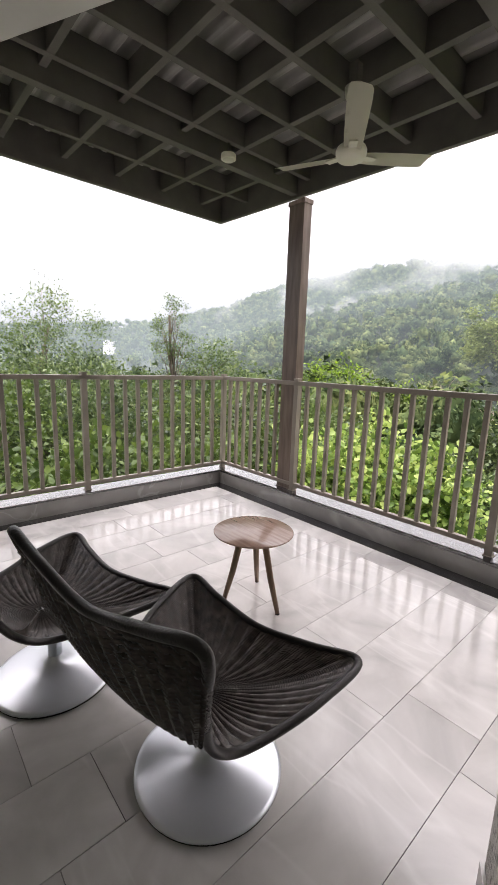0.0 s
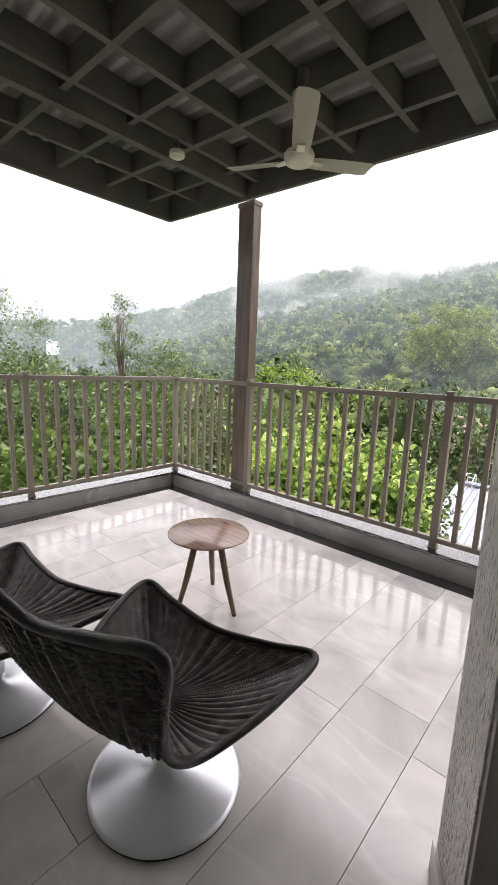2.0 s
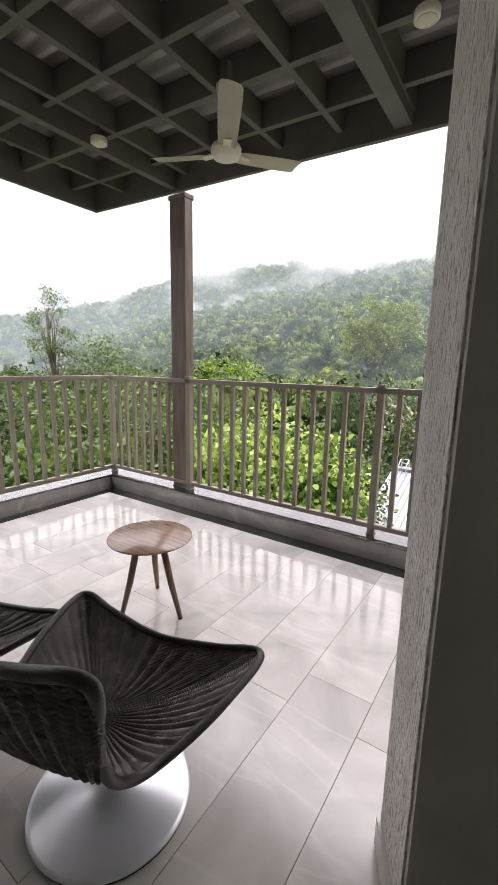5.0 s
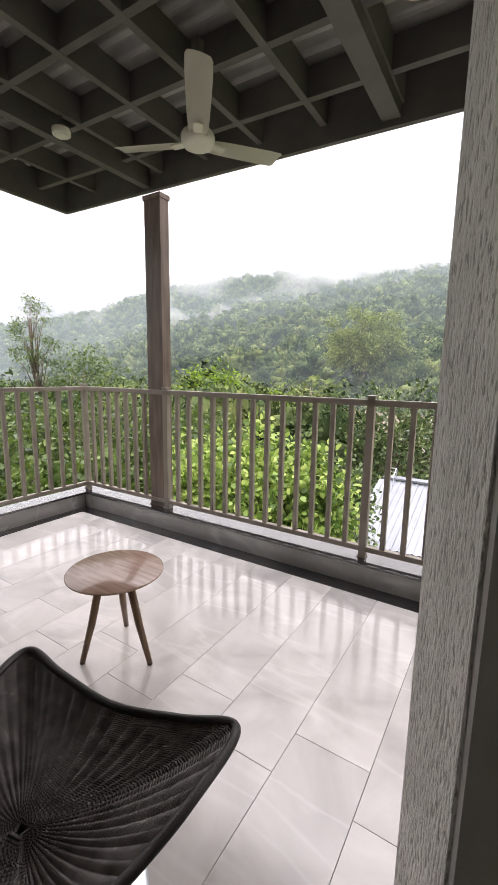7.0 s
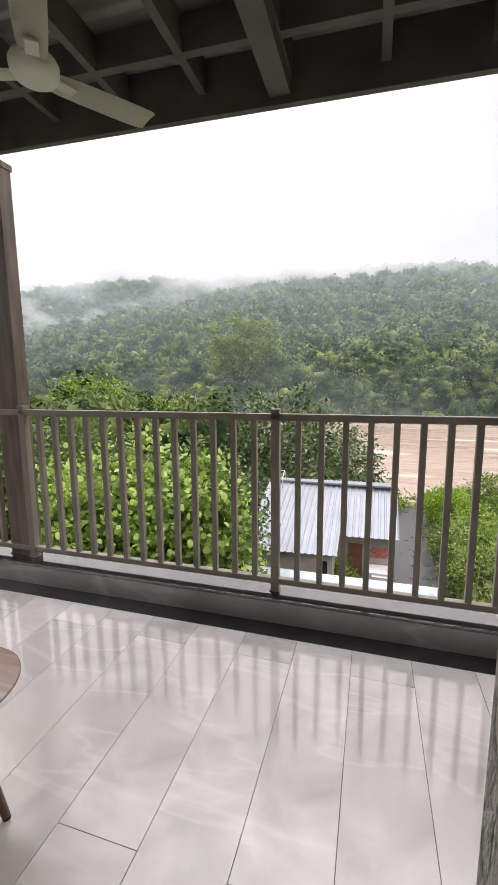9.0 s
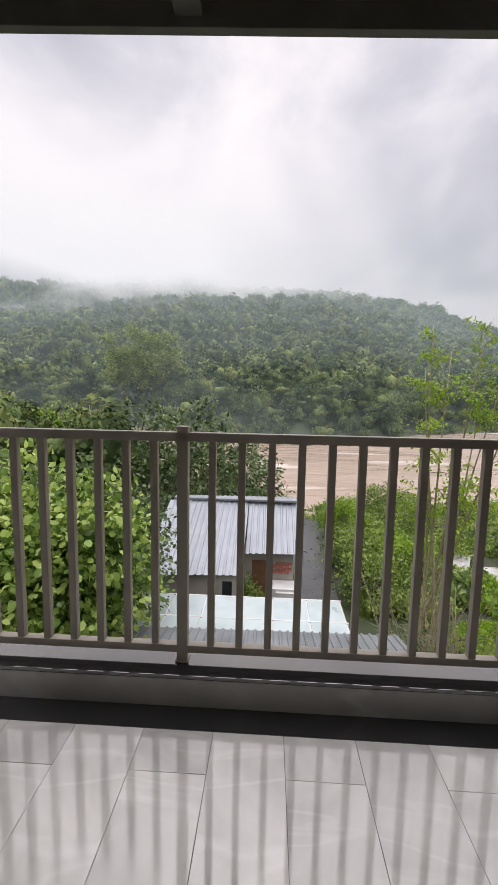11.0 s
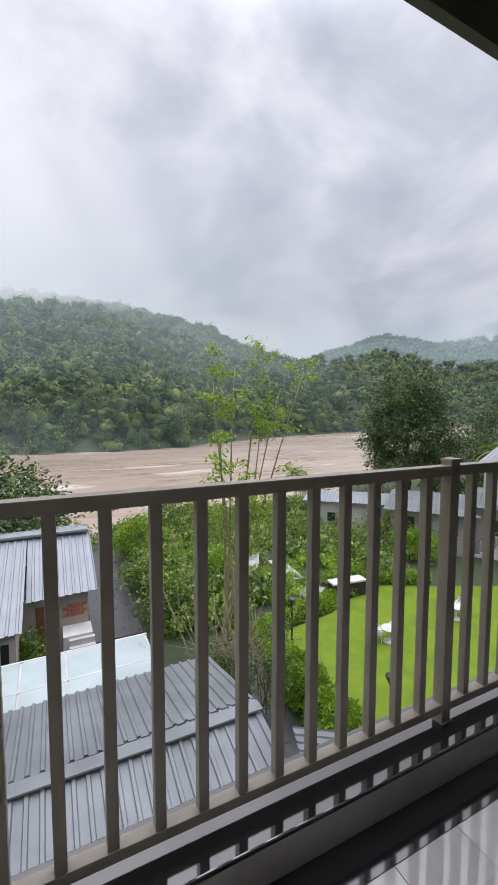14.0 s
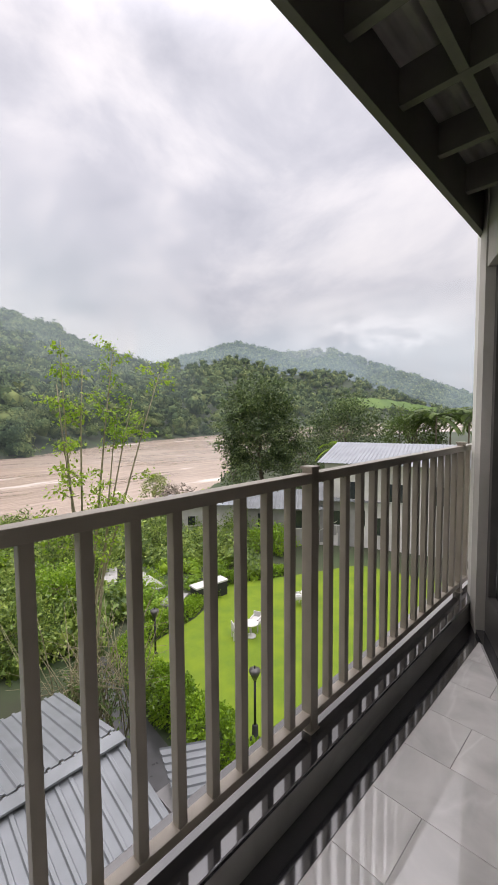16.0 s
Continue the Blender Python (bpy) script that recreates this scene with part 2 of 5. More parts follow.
M_LEG = mat("walnut_leg", (0.24, 0.15, 0.085), 0.4, second=(0.16, 0.095, 0.055), scale=10, stretch=(6, 6, 0.6))
M_ALU = mat("dark_aluminium", (0.10, 0.095, 0.09), 0.4, metal=0.4, scale=6)
M_LAMPWHITE = mat("lamp_white", (0.75, 0.73, 0.6), 0.4)
M_METALROOF = mat("metal_roof", (0.285, 0.305, 0.33), 0.4, metal=0.2, second=(0.21, 0.228, 0.25), scale=0.9, mix_lo=0.3, mix_hi=0.7)
M_GREYROOF = mat("grey_sheet", (0.215, 0.228, 0.238), 0.45, metal=0.2, spec=0.3, second=(0.135, 0.145, 0.15), scale=1.1, mix_lo=0.3, mix_hi=0.7)
M_CLEAR = mat("frosted_sheet", (0.38, 0.45, 0.45), 0.3, second=(0.30, 0.36, 0.36), scale=1.2)
M_PLASTER = mat("house_plaster", (0.42, 0.38, 0.34), 0.85, second=(0.30, 0.27, 0.24), scale=1.2)
M_PALE = mat("pale_plaster", (0.60, 0.585, 0.56), 0.85, second=(0.45, 0.44, 0.42), scale=0.8)
M_GREYWALL = mat("grey_render", (0.30, 0.29, 0.28), 0.85, second=(0.2, 0.195, 0.19), scale=0.8)
M_DARKWIN = mat("dark_window", (0.03, 0.035, 0.04), 0.1)
M_DOORWOOD = mat("door_wood", (0.19, 0.09, 0.05), 0.55, scale=5)
M_BRICK = mat("brick_red", (0.42, 0.14, 0.10), 0.8, scale=4)
M_PAVE = mat("wet_asphalt", (0.055, 0.055, 0.058), 0.3, second=(0.035, 0.035, 0.037), scale=2.5, bump=0.1, bump_scale=30)
M_STONE = mat("garden_stone", (0.42, 0.41, 0.385), 0.7, second=(0.28, 0.27, 0.255), scale=3, bump=0.3, bump_scale=12)
M_LAWN = mat("lawn_turf", (0.15, 0.215, 0.014), 0.75, second=(0.10, 0.165, 0.012), scale=1.3, bump=0.5, bump_scale=40, spec=0.2)
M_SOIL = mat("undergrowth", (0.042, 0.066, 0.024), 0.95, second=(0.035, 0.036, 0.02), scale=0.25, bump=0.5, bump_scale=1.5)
M_BARK = mat("bark", (0.20, 0.165, 0.12), 0.9, second=(0.10, 0.08, 0.06), scale=8, stretch=(1, 1, 0.3), bump=0.4, bump_scale=20)
M_TWIG = mat("pale_stem", (0.30, 0.27, 0.16), 0.8, second=(0.2, 0.17, 0.1), scale=8)
M_BIGLEAF = leaf_mat("bright_broad_leaf", (0.065, 0.125, 0.026), (0.22, 0.345, 0.07), (0.50, 0.61, 0.18), 0.45, 0.38, 0.4, 0.8, 0.5, 0.26, 0.72)
M_DARKLEAF = leaf_mat("dark_leaf", (0.03, 0.058, 0.02), (0.08, 0.13, 0.042), (0.19, 0.26, 0.09), 0.3, 0.38, 0.5, 0.6, 0.5, 0.26, 0.74)
M_MIDLEAF = leaf_mat("mid_leaf", (0.04, 0.075, 0.016), (0.082, 0.138, 0.028), (0.16, 0.23, 0.05), 0.35, 0.45)
M_LIGHTLEAF = leaf_mat("light_leaf", (0.085, 0.135, 0.022), (0.165, 0.235, 0.035), (0.29, 0.36, 0.07), 0.4, 0.5)
M_OLIVELEAF = leaf_mat("olive_leaf", (0.085, 0.12, 0.03), (0.19, 0.25, 0.06), (0.33, 0.40, 0.11), 0.35, 0.5)
M_SAPLEAF = leaf_mat("fresh_leaf", (0.13, 0.24, 0.02), (0.24, 0.38, 0.03), (0.38, 0.52, 0.06), 0.5, 0.45)
M_HEDGELEAF = leaf_mat("hedge_leaf", (0.09, 0.17, 0.012), (0.18, 0.32, 0.02), (0.33, 0.48, 0.04), 0.4, 0.45)
M_FOREST = leaf_mat("forest_leaf", (0.032, 0.056, 0.025), (0.088, 0.128, 0.048), (0.20, 0.235, 0.08), 0.0, 0.8, 0.05, 0.14, 0.2, 0.34, 0.68)
M_GARDEN = leaf_mat("garden_leaf", (0.06, 0.11, 0.02), (0.16, 0.25, 0.045), (0.33, 0.42, 0.09), 0.35, 0.45, 0.45, 0.55, 0.5, 0.28, 0.72)
# field green dulled to carry distance haze in its colour
M_FIELD = mat("far_pasture", (0.13, 0.20, 0.05), 0.9, second=(0.09, 0.15, 0.04), scale=0.03, spec=0.1)
M_PALMDRY = leaf_mat("dry_frond", (0.35, 0.20, 0.05), (0.45, 0.26, 0.06), (0.5, 0.33, 0.08), 0.3)
M_GLASS = bpy.data.materials.new("window_glass")
M_GLASS.use_nodes = True
gp = M_GLASS.node_tree.nodes["Principled BSDF"]
gp.inputs["Base Color"].default_value = (0.55, 0.6, 0.6, 1)
gp.inputs["Transmission Weight"].default_value, gp.inputs["Roughness"].default_value, gp.inputs["IOR"].default_value = 1.0, 0.02, 1.5


def stucco():
    """Combed render: deep upright grooves."""
    m = mat("combed_stucco", (0.86, 0.83, 0.785), 0.9, second=(0.72, 0.69, 0.645), scale=14, stretch=(1, 1, 0.3))
    n, l = m.node_tree.nodes, m.node_tree.links
    tc, mp, nz, bp = n.new("ShaderNodeTexCoord"), n.new("ShaderNodeMapping"), n.new("ShaderNodeTexNoise"), n.new("ShaderNodeBump")
    mp.inputs["Scale"].default_value = (1, 1, 0.26)
    l.new(tc.outputs["Object"], mp.inputs[0])
    l.new(mp.outputs[0], nz.inputs["Vector"])
    nz.inputs["Scale"].default_value, nz.inputs["Detail"].default_value = 125, 5
    bp.inputs["Strength"].default_value, bp.inputs["Distance"].default_value = 0.9, 0.018
    # darker tone in the grooves, from the bump's own height noise
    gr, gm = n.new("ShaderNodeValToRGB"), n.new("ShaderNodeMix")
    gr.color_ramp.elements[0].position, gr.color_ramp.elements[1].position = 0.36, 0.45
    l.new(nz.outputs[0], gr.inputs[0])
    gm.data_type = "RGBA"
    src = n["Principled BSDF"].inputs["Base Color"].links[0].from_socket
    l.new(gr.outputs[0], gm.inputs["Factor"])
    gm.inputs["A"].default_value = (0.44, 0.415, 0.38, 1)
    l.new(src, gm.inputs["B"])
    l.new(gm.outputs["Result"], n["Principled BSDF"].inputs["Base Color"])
    l.new(nz.outputs[0], bp.inputs["Height"])
    l.new(bp.outputs[0], n["Principled BSDF"].inputs["Normal"])
    return m


M_STUCCO = stucco()


def water():
    m = mat("river_water", (0.42, 0.325, 0.26), 0.22, second=(0.34, 0.255, 0.20), scale=0.06, stretch=(0.5, 1, 1), spec=0.4)
    n, l = m.node_tree.nodes, m.node_tree.links
    p = n["Principled BSDF"]
    tc, mp, nz, bp = n.new("ShaderNodeTexCoord"), n.new("ShaderNodeMapping"), n.new("ShaderNodeTexNoise"), n.new("ShaderNodeBump")
    mp.inputs["Scale"].default_value, mp.inputs["Rotation"].default_value = (0.28, 0.8, 1), (0, 0, radians(-25))
    l.new(tc.outputs["Object"], mp.inputs[0])
    l.new(mp.outputs[0], nz.inputs["Vector"])
    nz.inputs["Scale"].default_value, nz.inputs["Detail"].default_value = 0.55, 8
    bp.inputs["Strength"].default_value, bp.inputs["Distance"].default_value = 0.55, 0.6
    l.new(nz.outputs[0], bp.inputs["Height"])
    l.new(bp.outputs[0], p.inputs["Normal"])
    # foam where the water breaks
    fz, fr, mx = n.new("ShaderNodeTexNoise"), n.new("ShaderNodeValToRGB"), n.new("ShaderNodeMix")
    fz.inputs["Scale"].default_value, fz.inputs["Detail"].default_value = 0.16, 9
    l.new(mp.outputs[0], fz.inputs["Vector"])
    fr.color_ramp.elements[0].position, fr.color_ramp.elements[1].position = 0.61, 0.70
    l.new(fz.outputs[0], fr.inputs[0])
    mx.data_type = "RGBA"
    l.new(fr.outputs[0], mx.inputs["Factor"])
    src = p.inputs["Base Color"].links[0].from_socket
    l.new(src, mx.inputs["A"])
    mx.inputs["B"].default_value = (0.70, 0.62, 0.55, 1)
    l.new(mx.outputs["Result"], p.inputs["Base Color"])
    return m


M_WATER = water()


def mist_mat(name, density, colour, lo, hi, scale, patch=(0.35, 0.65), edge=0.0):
    """Drifting cloud and haze: see-through, self-glowing in place of scattered light, thicker upwards between the
    heights lo and hi.
    """
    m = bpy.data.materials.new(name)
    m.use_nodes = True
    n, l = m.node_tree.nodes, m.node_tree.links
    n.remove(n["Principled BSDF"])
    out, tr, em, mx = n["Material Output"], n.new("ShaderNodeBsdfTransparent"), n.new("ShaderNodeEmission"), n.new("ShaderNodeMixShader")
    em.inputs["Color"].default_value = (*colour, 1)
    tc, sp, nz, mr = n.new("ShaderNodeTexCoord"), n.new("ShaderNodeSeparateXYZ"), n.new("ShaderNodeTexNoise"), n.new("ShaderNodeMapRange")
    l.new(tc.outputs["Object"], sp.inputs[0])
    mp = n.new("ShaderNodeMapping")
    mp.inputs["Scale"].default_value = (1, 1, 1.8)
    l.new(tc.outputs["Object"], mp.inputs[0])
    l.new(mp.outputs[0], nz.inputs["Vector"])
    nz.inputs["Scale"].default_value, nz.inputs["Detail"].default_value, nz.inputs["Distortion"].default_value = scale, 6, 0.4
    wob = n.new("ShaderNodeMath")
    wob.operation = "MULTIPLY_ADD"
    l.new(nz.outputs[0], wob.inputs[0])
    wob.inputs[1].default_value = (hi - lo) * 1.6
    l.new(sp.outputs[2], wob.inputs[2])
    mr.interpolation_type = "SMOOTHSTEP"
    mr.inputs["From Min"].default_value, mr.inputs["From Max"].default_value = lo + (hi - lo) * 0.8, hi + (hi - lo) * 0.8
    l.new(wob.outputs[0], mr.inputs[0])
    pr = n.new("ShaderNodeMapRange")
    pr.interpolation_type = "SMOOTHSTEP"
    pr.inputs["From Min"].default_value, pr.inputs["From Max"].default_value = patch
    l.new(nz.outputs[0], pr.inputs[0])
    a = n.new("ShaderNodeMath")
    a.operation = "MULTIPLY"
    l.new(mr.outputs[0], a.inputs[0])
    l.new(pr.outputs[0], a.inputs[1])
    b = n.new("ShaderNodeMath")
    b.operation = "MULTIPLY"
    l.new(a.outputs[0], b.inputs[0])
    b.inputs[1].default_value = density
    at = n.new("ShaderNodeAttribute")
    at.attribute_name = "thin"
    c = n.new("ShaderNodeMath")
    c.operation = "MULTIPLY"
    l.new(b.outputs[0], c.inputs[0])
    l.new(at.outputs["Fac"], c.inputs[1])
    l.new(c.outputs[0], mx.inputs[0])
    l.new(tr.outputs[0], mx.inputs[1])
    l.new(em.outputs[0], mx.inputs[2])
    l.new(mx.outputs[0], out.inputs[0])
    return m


# ---- builders ----
def bx(bm, a, b, bevel=0.0):
    """A box from corner a to corner b, with softened edges."""
    r = bmesh.ops.create_cube(bm, size=1)
    vs = r["verts"]
    for v in vs:
        v.co = Vector([(p + q) / 2 + c * (q - p) for p, q, c in zip(a, b, v.co)])
    if bevel:
        es = list({e for v in vs for e in v.link_edges})
        bmesh.ops.bevel(bm, geom=es, offset=bevel, segments=2, profile=0.7, affect="EDGES")
    return bm


def box_bm(a, b, bevel=0.0):
    return bx(bmesh.new(), a, b, bevel)


def lathe(profile, n=48, bm=None, at=(0, 0)):
    """A turned solid from (radius, height) pairs, from the axis to the axis."""
    bm = bm or bmesh.new()
    rings = []
    for r, z in profile:
        if r < 1e-6:
            rings.append([bm.verts.new((at[0], at[1], z))])
        else:
            rings.append([bm.verts.new((at[0] + r * math.cos(2 * math.pi * i / n), at[1] + r * math.sin(2 * math.pi * i / n), z)) for i in range(n)])
    for p, q in zip(rings, rings[1:]):
        for i in range(n):
            j = (i + 1) % n
            f = [p[i % len(p)], p[j % len(p)], q[j % len(q)], q[i % len(q)]]
            u = []
            for v in f:
                if v not in u:
                    u.append(v)
            if len(u) > 2:
                bm.faces.new(u)
    for f in bm.faces:
        f.smooth = True
    return bm


def tube(bm, pts, radii, n=8, closed=False):
    """A round bar along points."""
    pts = [Vector(p) for p in pts]
    k = len(pts)
    radii = [radii] * k if isinstance(radii, (int, float)) else radii
    rings, side = [], None
    for i, p in enumerate(pts):
        d = (pts[(i + 1) % k] - pts[i - 1]) if closed else (pts[min(i + 1, k - 1)] - pts[max(i - 1, 0)])
        d.normalize()
        if side is None:
            side = d.cross(Vector((0, 0, 1)))
            if side.length < 0.05:
                side = d.cross(Vector((1, 0, 0)))
        side = (side - d * side.dot(d)).normalized()
        up = d.cross(side)
        rings.append([bm.verts.new(p + (side * math.cos(2 * math.pi * j / n) + up * math.sin(2 * math.pi * j / n)) * radii[i]) for j in range(n)])
    for i in range(k if closed else k - 1):
        a, b = rings[i], rings[(i + 1) % k]
        for j in range(n):
            f = bm.faces.new((a[j], a[(j + 1) % n], b[(j + 1) % n], b[j]))
            f.smooth = True
    if not closed:
        bm.faces.new(rings[0][::-1])
        bm.faces.new(rings[-1])
    return bm


def link(name, bm, material, parent=None, label=""):
    me = bpy.data.meshes.new(name)
    bmesh.ops.recalc_face_normals(bm, faces=bm.faces)
    bm.to_mesh(me)
    bm.free()
    me.materials.append(material)
    ob = new(name, me)
    if parent is not None:
        ob.parent = parent
    if label:
        ob["label"] = label
    return ob


def part(name, bm, material, parent, label=""):
    return link(name, bm, material, parent, label)


def thing(name, label, category, at=(0, 0, 0), turn=0.0, group="", kind=""):
    ob = new(name)
    ob.empty_display_size = 0.1
    ob.matrix_basis = pose(*at, 0, 0, turn)
    return tagged(ob, label, category, group, kind)


def shared(name, me, parent, m):
    ob = new(name, me)
    ob.parent = parent
    ob.matrix_basis = m
    return ob


def raw_mesh(name, v, f, material, smooth=False):
    """A mesh from arrays of corners and of faces that all have the same number of corners."""
    v, f = np.asarray(v, np.float32), np.asarray(f, np.int32)
    me = bpy.data.meshes.new(name)
    k = f.shape[1]
    me.vertices.add(len(v))
    me.vertices.foreach_set("co", v.ravel())
    me.loops.add(f.size)
    me.loops.foreach_set("vertex_index", f.ravel())
    me.polygons.add(len(f))
    me.polygons.foreach_set("loop_start", np.arange(0, f.size, k, dtype=np.int32))
    me.polygons.foreach_set("loop_total", np.full(len(f), k, np.int32))
    me.update(calc_edges=True)
    me.materials.append(material)
    if smooth:
        me.polygons.foreach_set("use_smooth", np.ones(len(f), bool))
    return me


def structure(name, bm, material, label="", parent=None):
    ob = link(name, bm, material, parent)
    return tagged(ob, label, "", "", "structure")

# ---- balcony ----
RAIL_Y, RAIL_X, LEDGE, RAIL_TOP = 0.215, -0.198, 0.165, 1.325
WU, WN = Vector((0.8935, 0.449, 0)), Vector((-0.449, 0.8935, 0))
WA = Vector((3.587, -1.80, 0))
TURN = math.degrees(math.atan2(0.449, 0.8935))


def wall_box(s0, s1, d0, d1, z0, z1, bevel=0.0):
    """A box along the slanting house wall: s along it, d outwards."""
    bm = box_bm((s0, d0, z0), (s1, d1, z1), bevel)
    bm.transform(Matrix.Translation(WA) @ Matrix.Rotation(radians(TURN), 4, "Z"))
    return bm


floor = structure("floor", box_bm((-0.1, -8.0, -0.3), (9.0, 0.1, -0.009)), M_GROUT, "polished grey stone-look porcelain tile floor, wet sheen")
structure("slab", box_bm((-0.28, -8.0, -0.55), (9.0, 0.31, -0.302)), M_WALL, "concrete balcony slab")
structure("border_strip", box_bm((-0.098, -0.036, -0.3), (7.2, 0.1, 0.0)), M_BLACK, "polished black granite border strip")
structure("border_strip_side", box_bm((-0.1, -4.2, -0.3), (-0.001, -0.038, 0.0)), M_BLACK, "polished black granite border strip")
structure("kerb", box_bm((-0.102, 0.102, -0.3), (7.2, 0.325, LEDGE - 0.022)), M_KERB, "low kerb faced with grey marble-look tile")
structure("kerb_side", box_bm((-0.30, -4.2, -0.3), (-0.104, 0.325, LEDGE - 0.022)), M_KERB, "low kerb faced with grey marble-look tile")
structure("ledge", box_bm((-0.088, 0.09, LEDGE - 0.02), (7.2, 0.335, LEDGE), 0.004), M_BLACK, "polished black granite ledge on the kerb")
structure("ledge_side", box_bm((-0.31, -4.2, LEDGE - 0.02), (-0.09, 0.335, LEDGE), 0.004), M_BLACK, "polished black granite ledge on the kerb")

# roof: sheet, joist lattice, beams, fascia
EAVE_Y, EAVE_X, EAVE_Z, JOIST_Z, FALL = 0.108, -0.15, 2.972, 3.07, 0.03


def sloped(ob):
    """The roof falls gently along x."""
    for q in ob.data.vertices:
        q.co.z -= FALL * (q.co.x - 1.0)
    return ob


v, f = [], []
ny = 840
for i in range(ny + 1):
    y = EAVE_Y - i * (8.2 / ny)
    z = 3.262 + 0.024 * max(-1.0, min(1.0, 2.2 * math.cos(2 * math.pi * (EAVE_Y - y) / 0.118)))
    v += [(EAVE_X, y, z), (9.0, y, z)]
    if i:
        a = 2 * (i - 1)
        f.append((a, a + 1, a + 3, a + 2))
ceiling = tagged(new("ceiling", raw_mesh("ceiling", v, f, M_SHEET, True)), "grey corrugated metal roof sheet over a joist lattice", "", "", "structure")
sloped(ceiling)
sloped(structure("roof_top", box_bm((EAVE_X, -8, 3.30), (9.0, EAVE_Y, 3.34)), M_GREYROOF, "roof covering"))
bm = bmesh.new()
JX = [0.31] + [1.145 + 0.47 * i for i in range(17)]
JY = [-0.205 - 0.466 * i for i in range(16)]
for x in JX:
    bx(bm, (x - 0.022, -7.9, JOIST_Z), (x + 0.022, EAVE_Y - 0.04, JOIST_Z + 0.165), 0.003)
for y in JY:
    bx(bm, (EAVE_X + 0.04, y - 0.022, JOIST_Z + 0.002), (9.0, y + 0.022, JOIST_Z + 0.163), 0.003)
sloped(structure("ceiling_lattice", bm, M_JOIST, "crossing painted steel joists under the roof"))
sloped(structure("beam", box_bm((0.945, -7.8, 2.985), (1.015, EAVE_Y - 0.04, 3.235), 0.004), M_JOIST, "deep roof beam over the column"))
sloped(structure("beam_1", box_bm((2.925, -7.8, 3.0), (3.035, EAVE_Y - 0.04, 3.235), 0.004), M_JOIST, "deep roof beam"))
sloped(structure("fascia", box_bm((EAVE_X - 0.03, EAVE_Y - 0.04, EAVE_Z - 0.01), (9.0, EAVE_Y, 3.30), 0.004), M_JOIST, "painted fascia board along the eave"))
sloped(structure("fascia_side", box_bm((EAVE_X - 0.03, -8, EAVE_Z - 0.01), (EAVE_X + 0.03, EAVE_Y - 0.042, 3.30), 0.004), M_JOIST, "painted fascia board along the eave"))

# column
column = thing("column", "brown painted square steel column standing on the kerb", "column", (0.893, 0.258, LEDGE))
part("shaft", box_bm((-0.098, -0.055, 0.0), (0.098, 0.055, 2.84), 0.008), M_COLUMN, column)
part("capital", box_bm((-0.106, -0.063, 2.80), (0.106, 0.063, 2.842), 0.004), M_COLUMN, column)
part("base_plate", box_bm((-0.104, -0.06, 0.0), (0.104, 0.06, 0.010), 0.003), M_COLUMN, column)


# railings
def bar_mesh(name, a, b, bevel):
    bm = box_bm(a, b, bevel)
    me = bpy.data.meshes.new(name)
    bm.to_mesh(me)
    bm.free()
    me.materials.append(M_RAIL)
    return me


POST = bar_mesh("post", (-0.026, -0.026, 0.0), (0.026, 0.026, RAIL_TOP - LEDGE), 0.004)
POST_CAP = bar_mesh("cap", (-0.031, -0.031, 0.0), (0.031, 0.031, 0.012), 0.004)
FOOT = bar_mesh("foot_plate", (-0.033, -0.033, 0.0), (0.033, 0.033, 0.006), 0.002)
BALUSTER = bar_mesh("baluster", (-0.0175, -0.0175, 0.245), (0.0175, 0.0175, 1.268), 0.005)


def railing(name, label, start, direction, stations, length, gaps):
    """Posts at the stations along a line, with upright bars between two rails."""
    turn = math.degrees(math.atan2(direction[1], direction[0]))
    ob = thing(name, label, "railing", (*start, 0), turn, "balcony railings")
    part("top_rail", box_bm((0.0, -0.026, 1.262), (length, 0.026, 1.305), 0.005), M_RAIL, ob)
    part("bottom_rail", box_bm((0.0, -0.022, 0.212), (length, 0.022, 0.25), 0.005), M_RAIL, ob)
    for s in stations:
        p = shared("post", POST, ob, pose(s, 0, LEDGE))
        shared("cap", POST_CAP, p, pose(0, 0, RAIL_TOP - LEDGE - 0.004))
        shared("foot_plate", FOOT, p, pose(0, 0, 0.0))
    for (a, b), n in gaps:
        for i in range(1, n):
            shared("baluster", BALUSTER, ob, pose(a + (b - a) * i / n, 0, 0))
    return ob


# the long railing turns the corner at the meeting post
railing("railing", "taupe painted metal railing with upright bars along the river side", (RAIL_X, RAIL_Y), (1, 0),
        [0.0, 1.213, 3.128, 5.086, 7.03], 7.35,
        [((0.0, 1.05), 8), ((1.213, 3.128), 14), ((3.128, 5.086), 14), ((5.086, 7.03), 14), ((7.03, 7.35), 2)])
railing("railing", "taupe painted metal railing with upright bars facing the valley", (RAIL_X, RAIL_Y - 0.03), (0, -1),
        [1.67, 3.34], 3.95, [((0.0, 1.67), 12), ((1.67, 3.34), 12), ((3.34, 3.95), 5)])

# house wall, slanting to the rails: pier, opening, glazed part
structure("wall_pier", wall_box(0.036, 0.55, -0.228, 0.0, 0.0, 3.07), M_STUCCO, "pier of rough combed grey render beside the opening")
# inner face as its own slab, a flat grey darker than the stucco
structure("wall_pier_inner", wall_box(0.042, 0.55, -0.246, -0.23, 0.0, 2.72), M_INNER, "plain grey inner face of the pier")
structure("baseboard", wall_box(0.024, 0.035, -0.22, 0.006, 0.0, 0.10), M_TILE, "grey tile skirting at the pier")
structure("wall_glazed_end", wall_box(3.49, 3.665, 0.06, 0.28, 0.0, 3.07), M_WALL, "painted wall end beside the glazing")
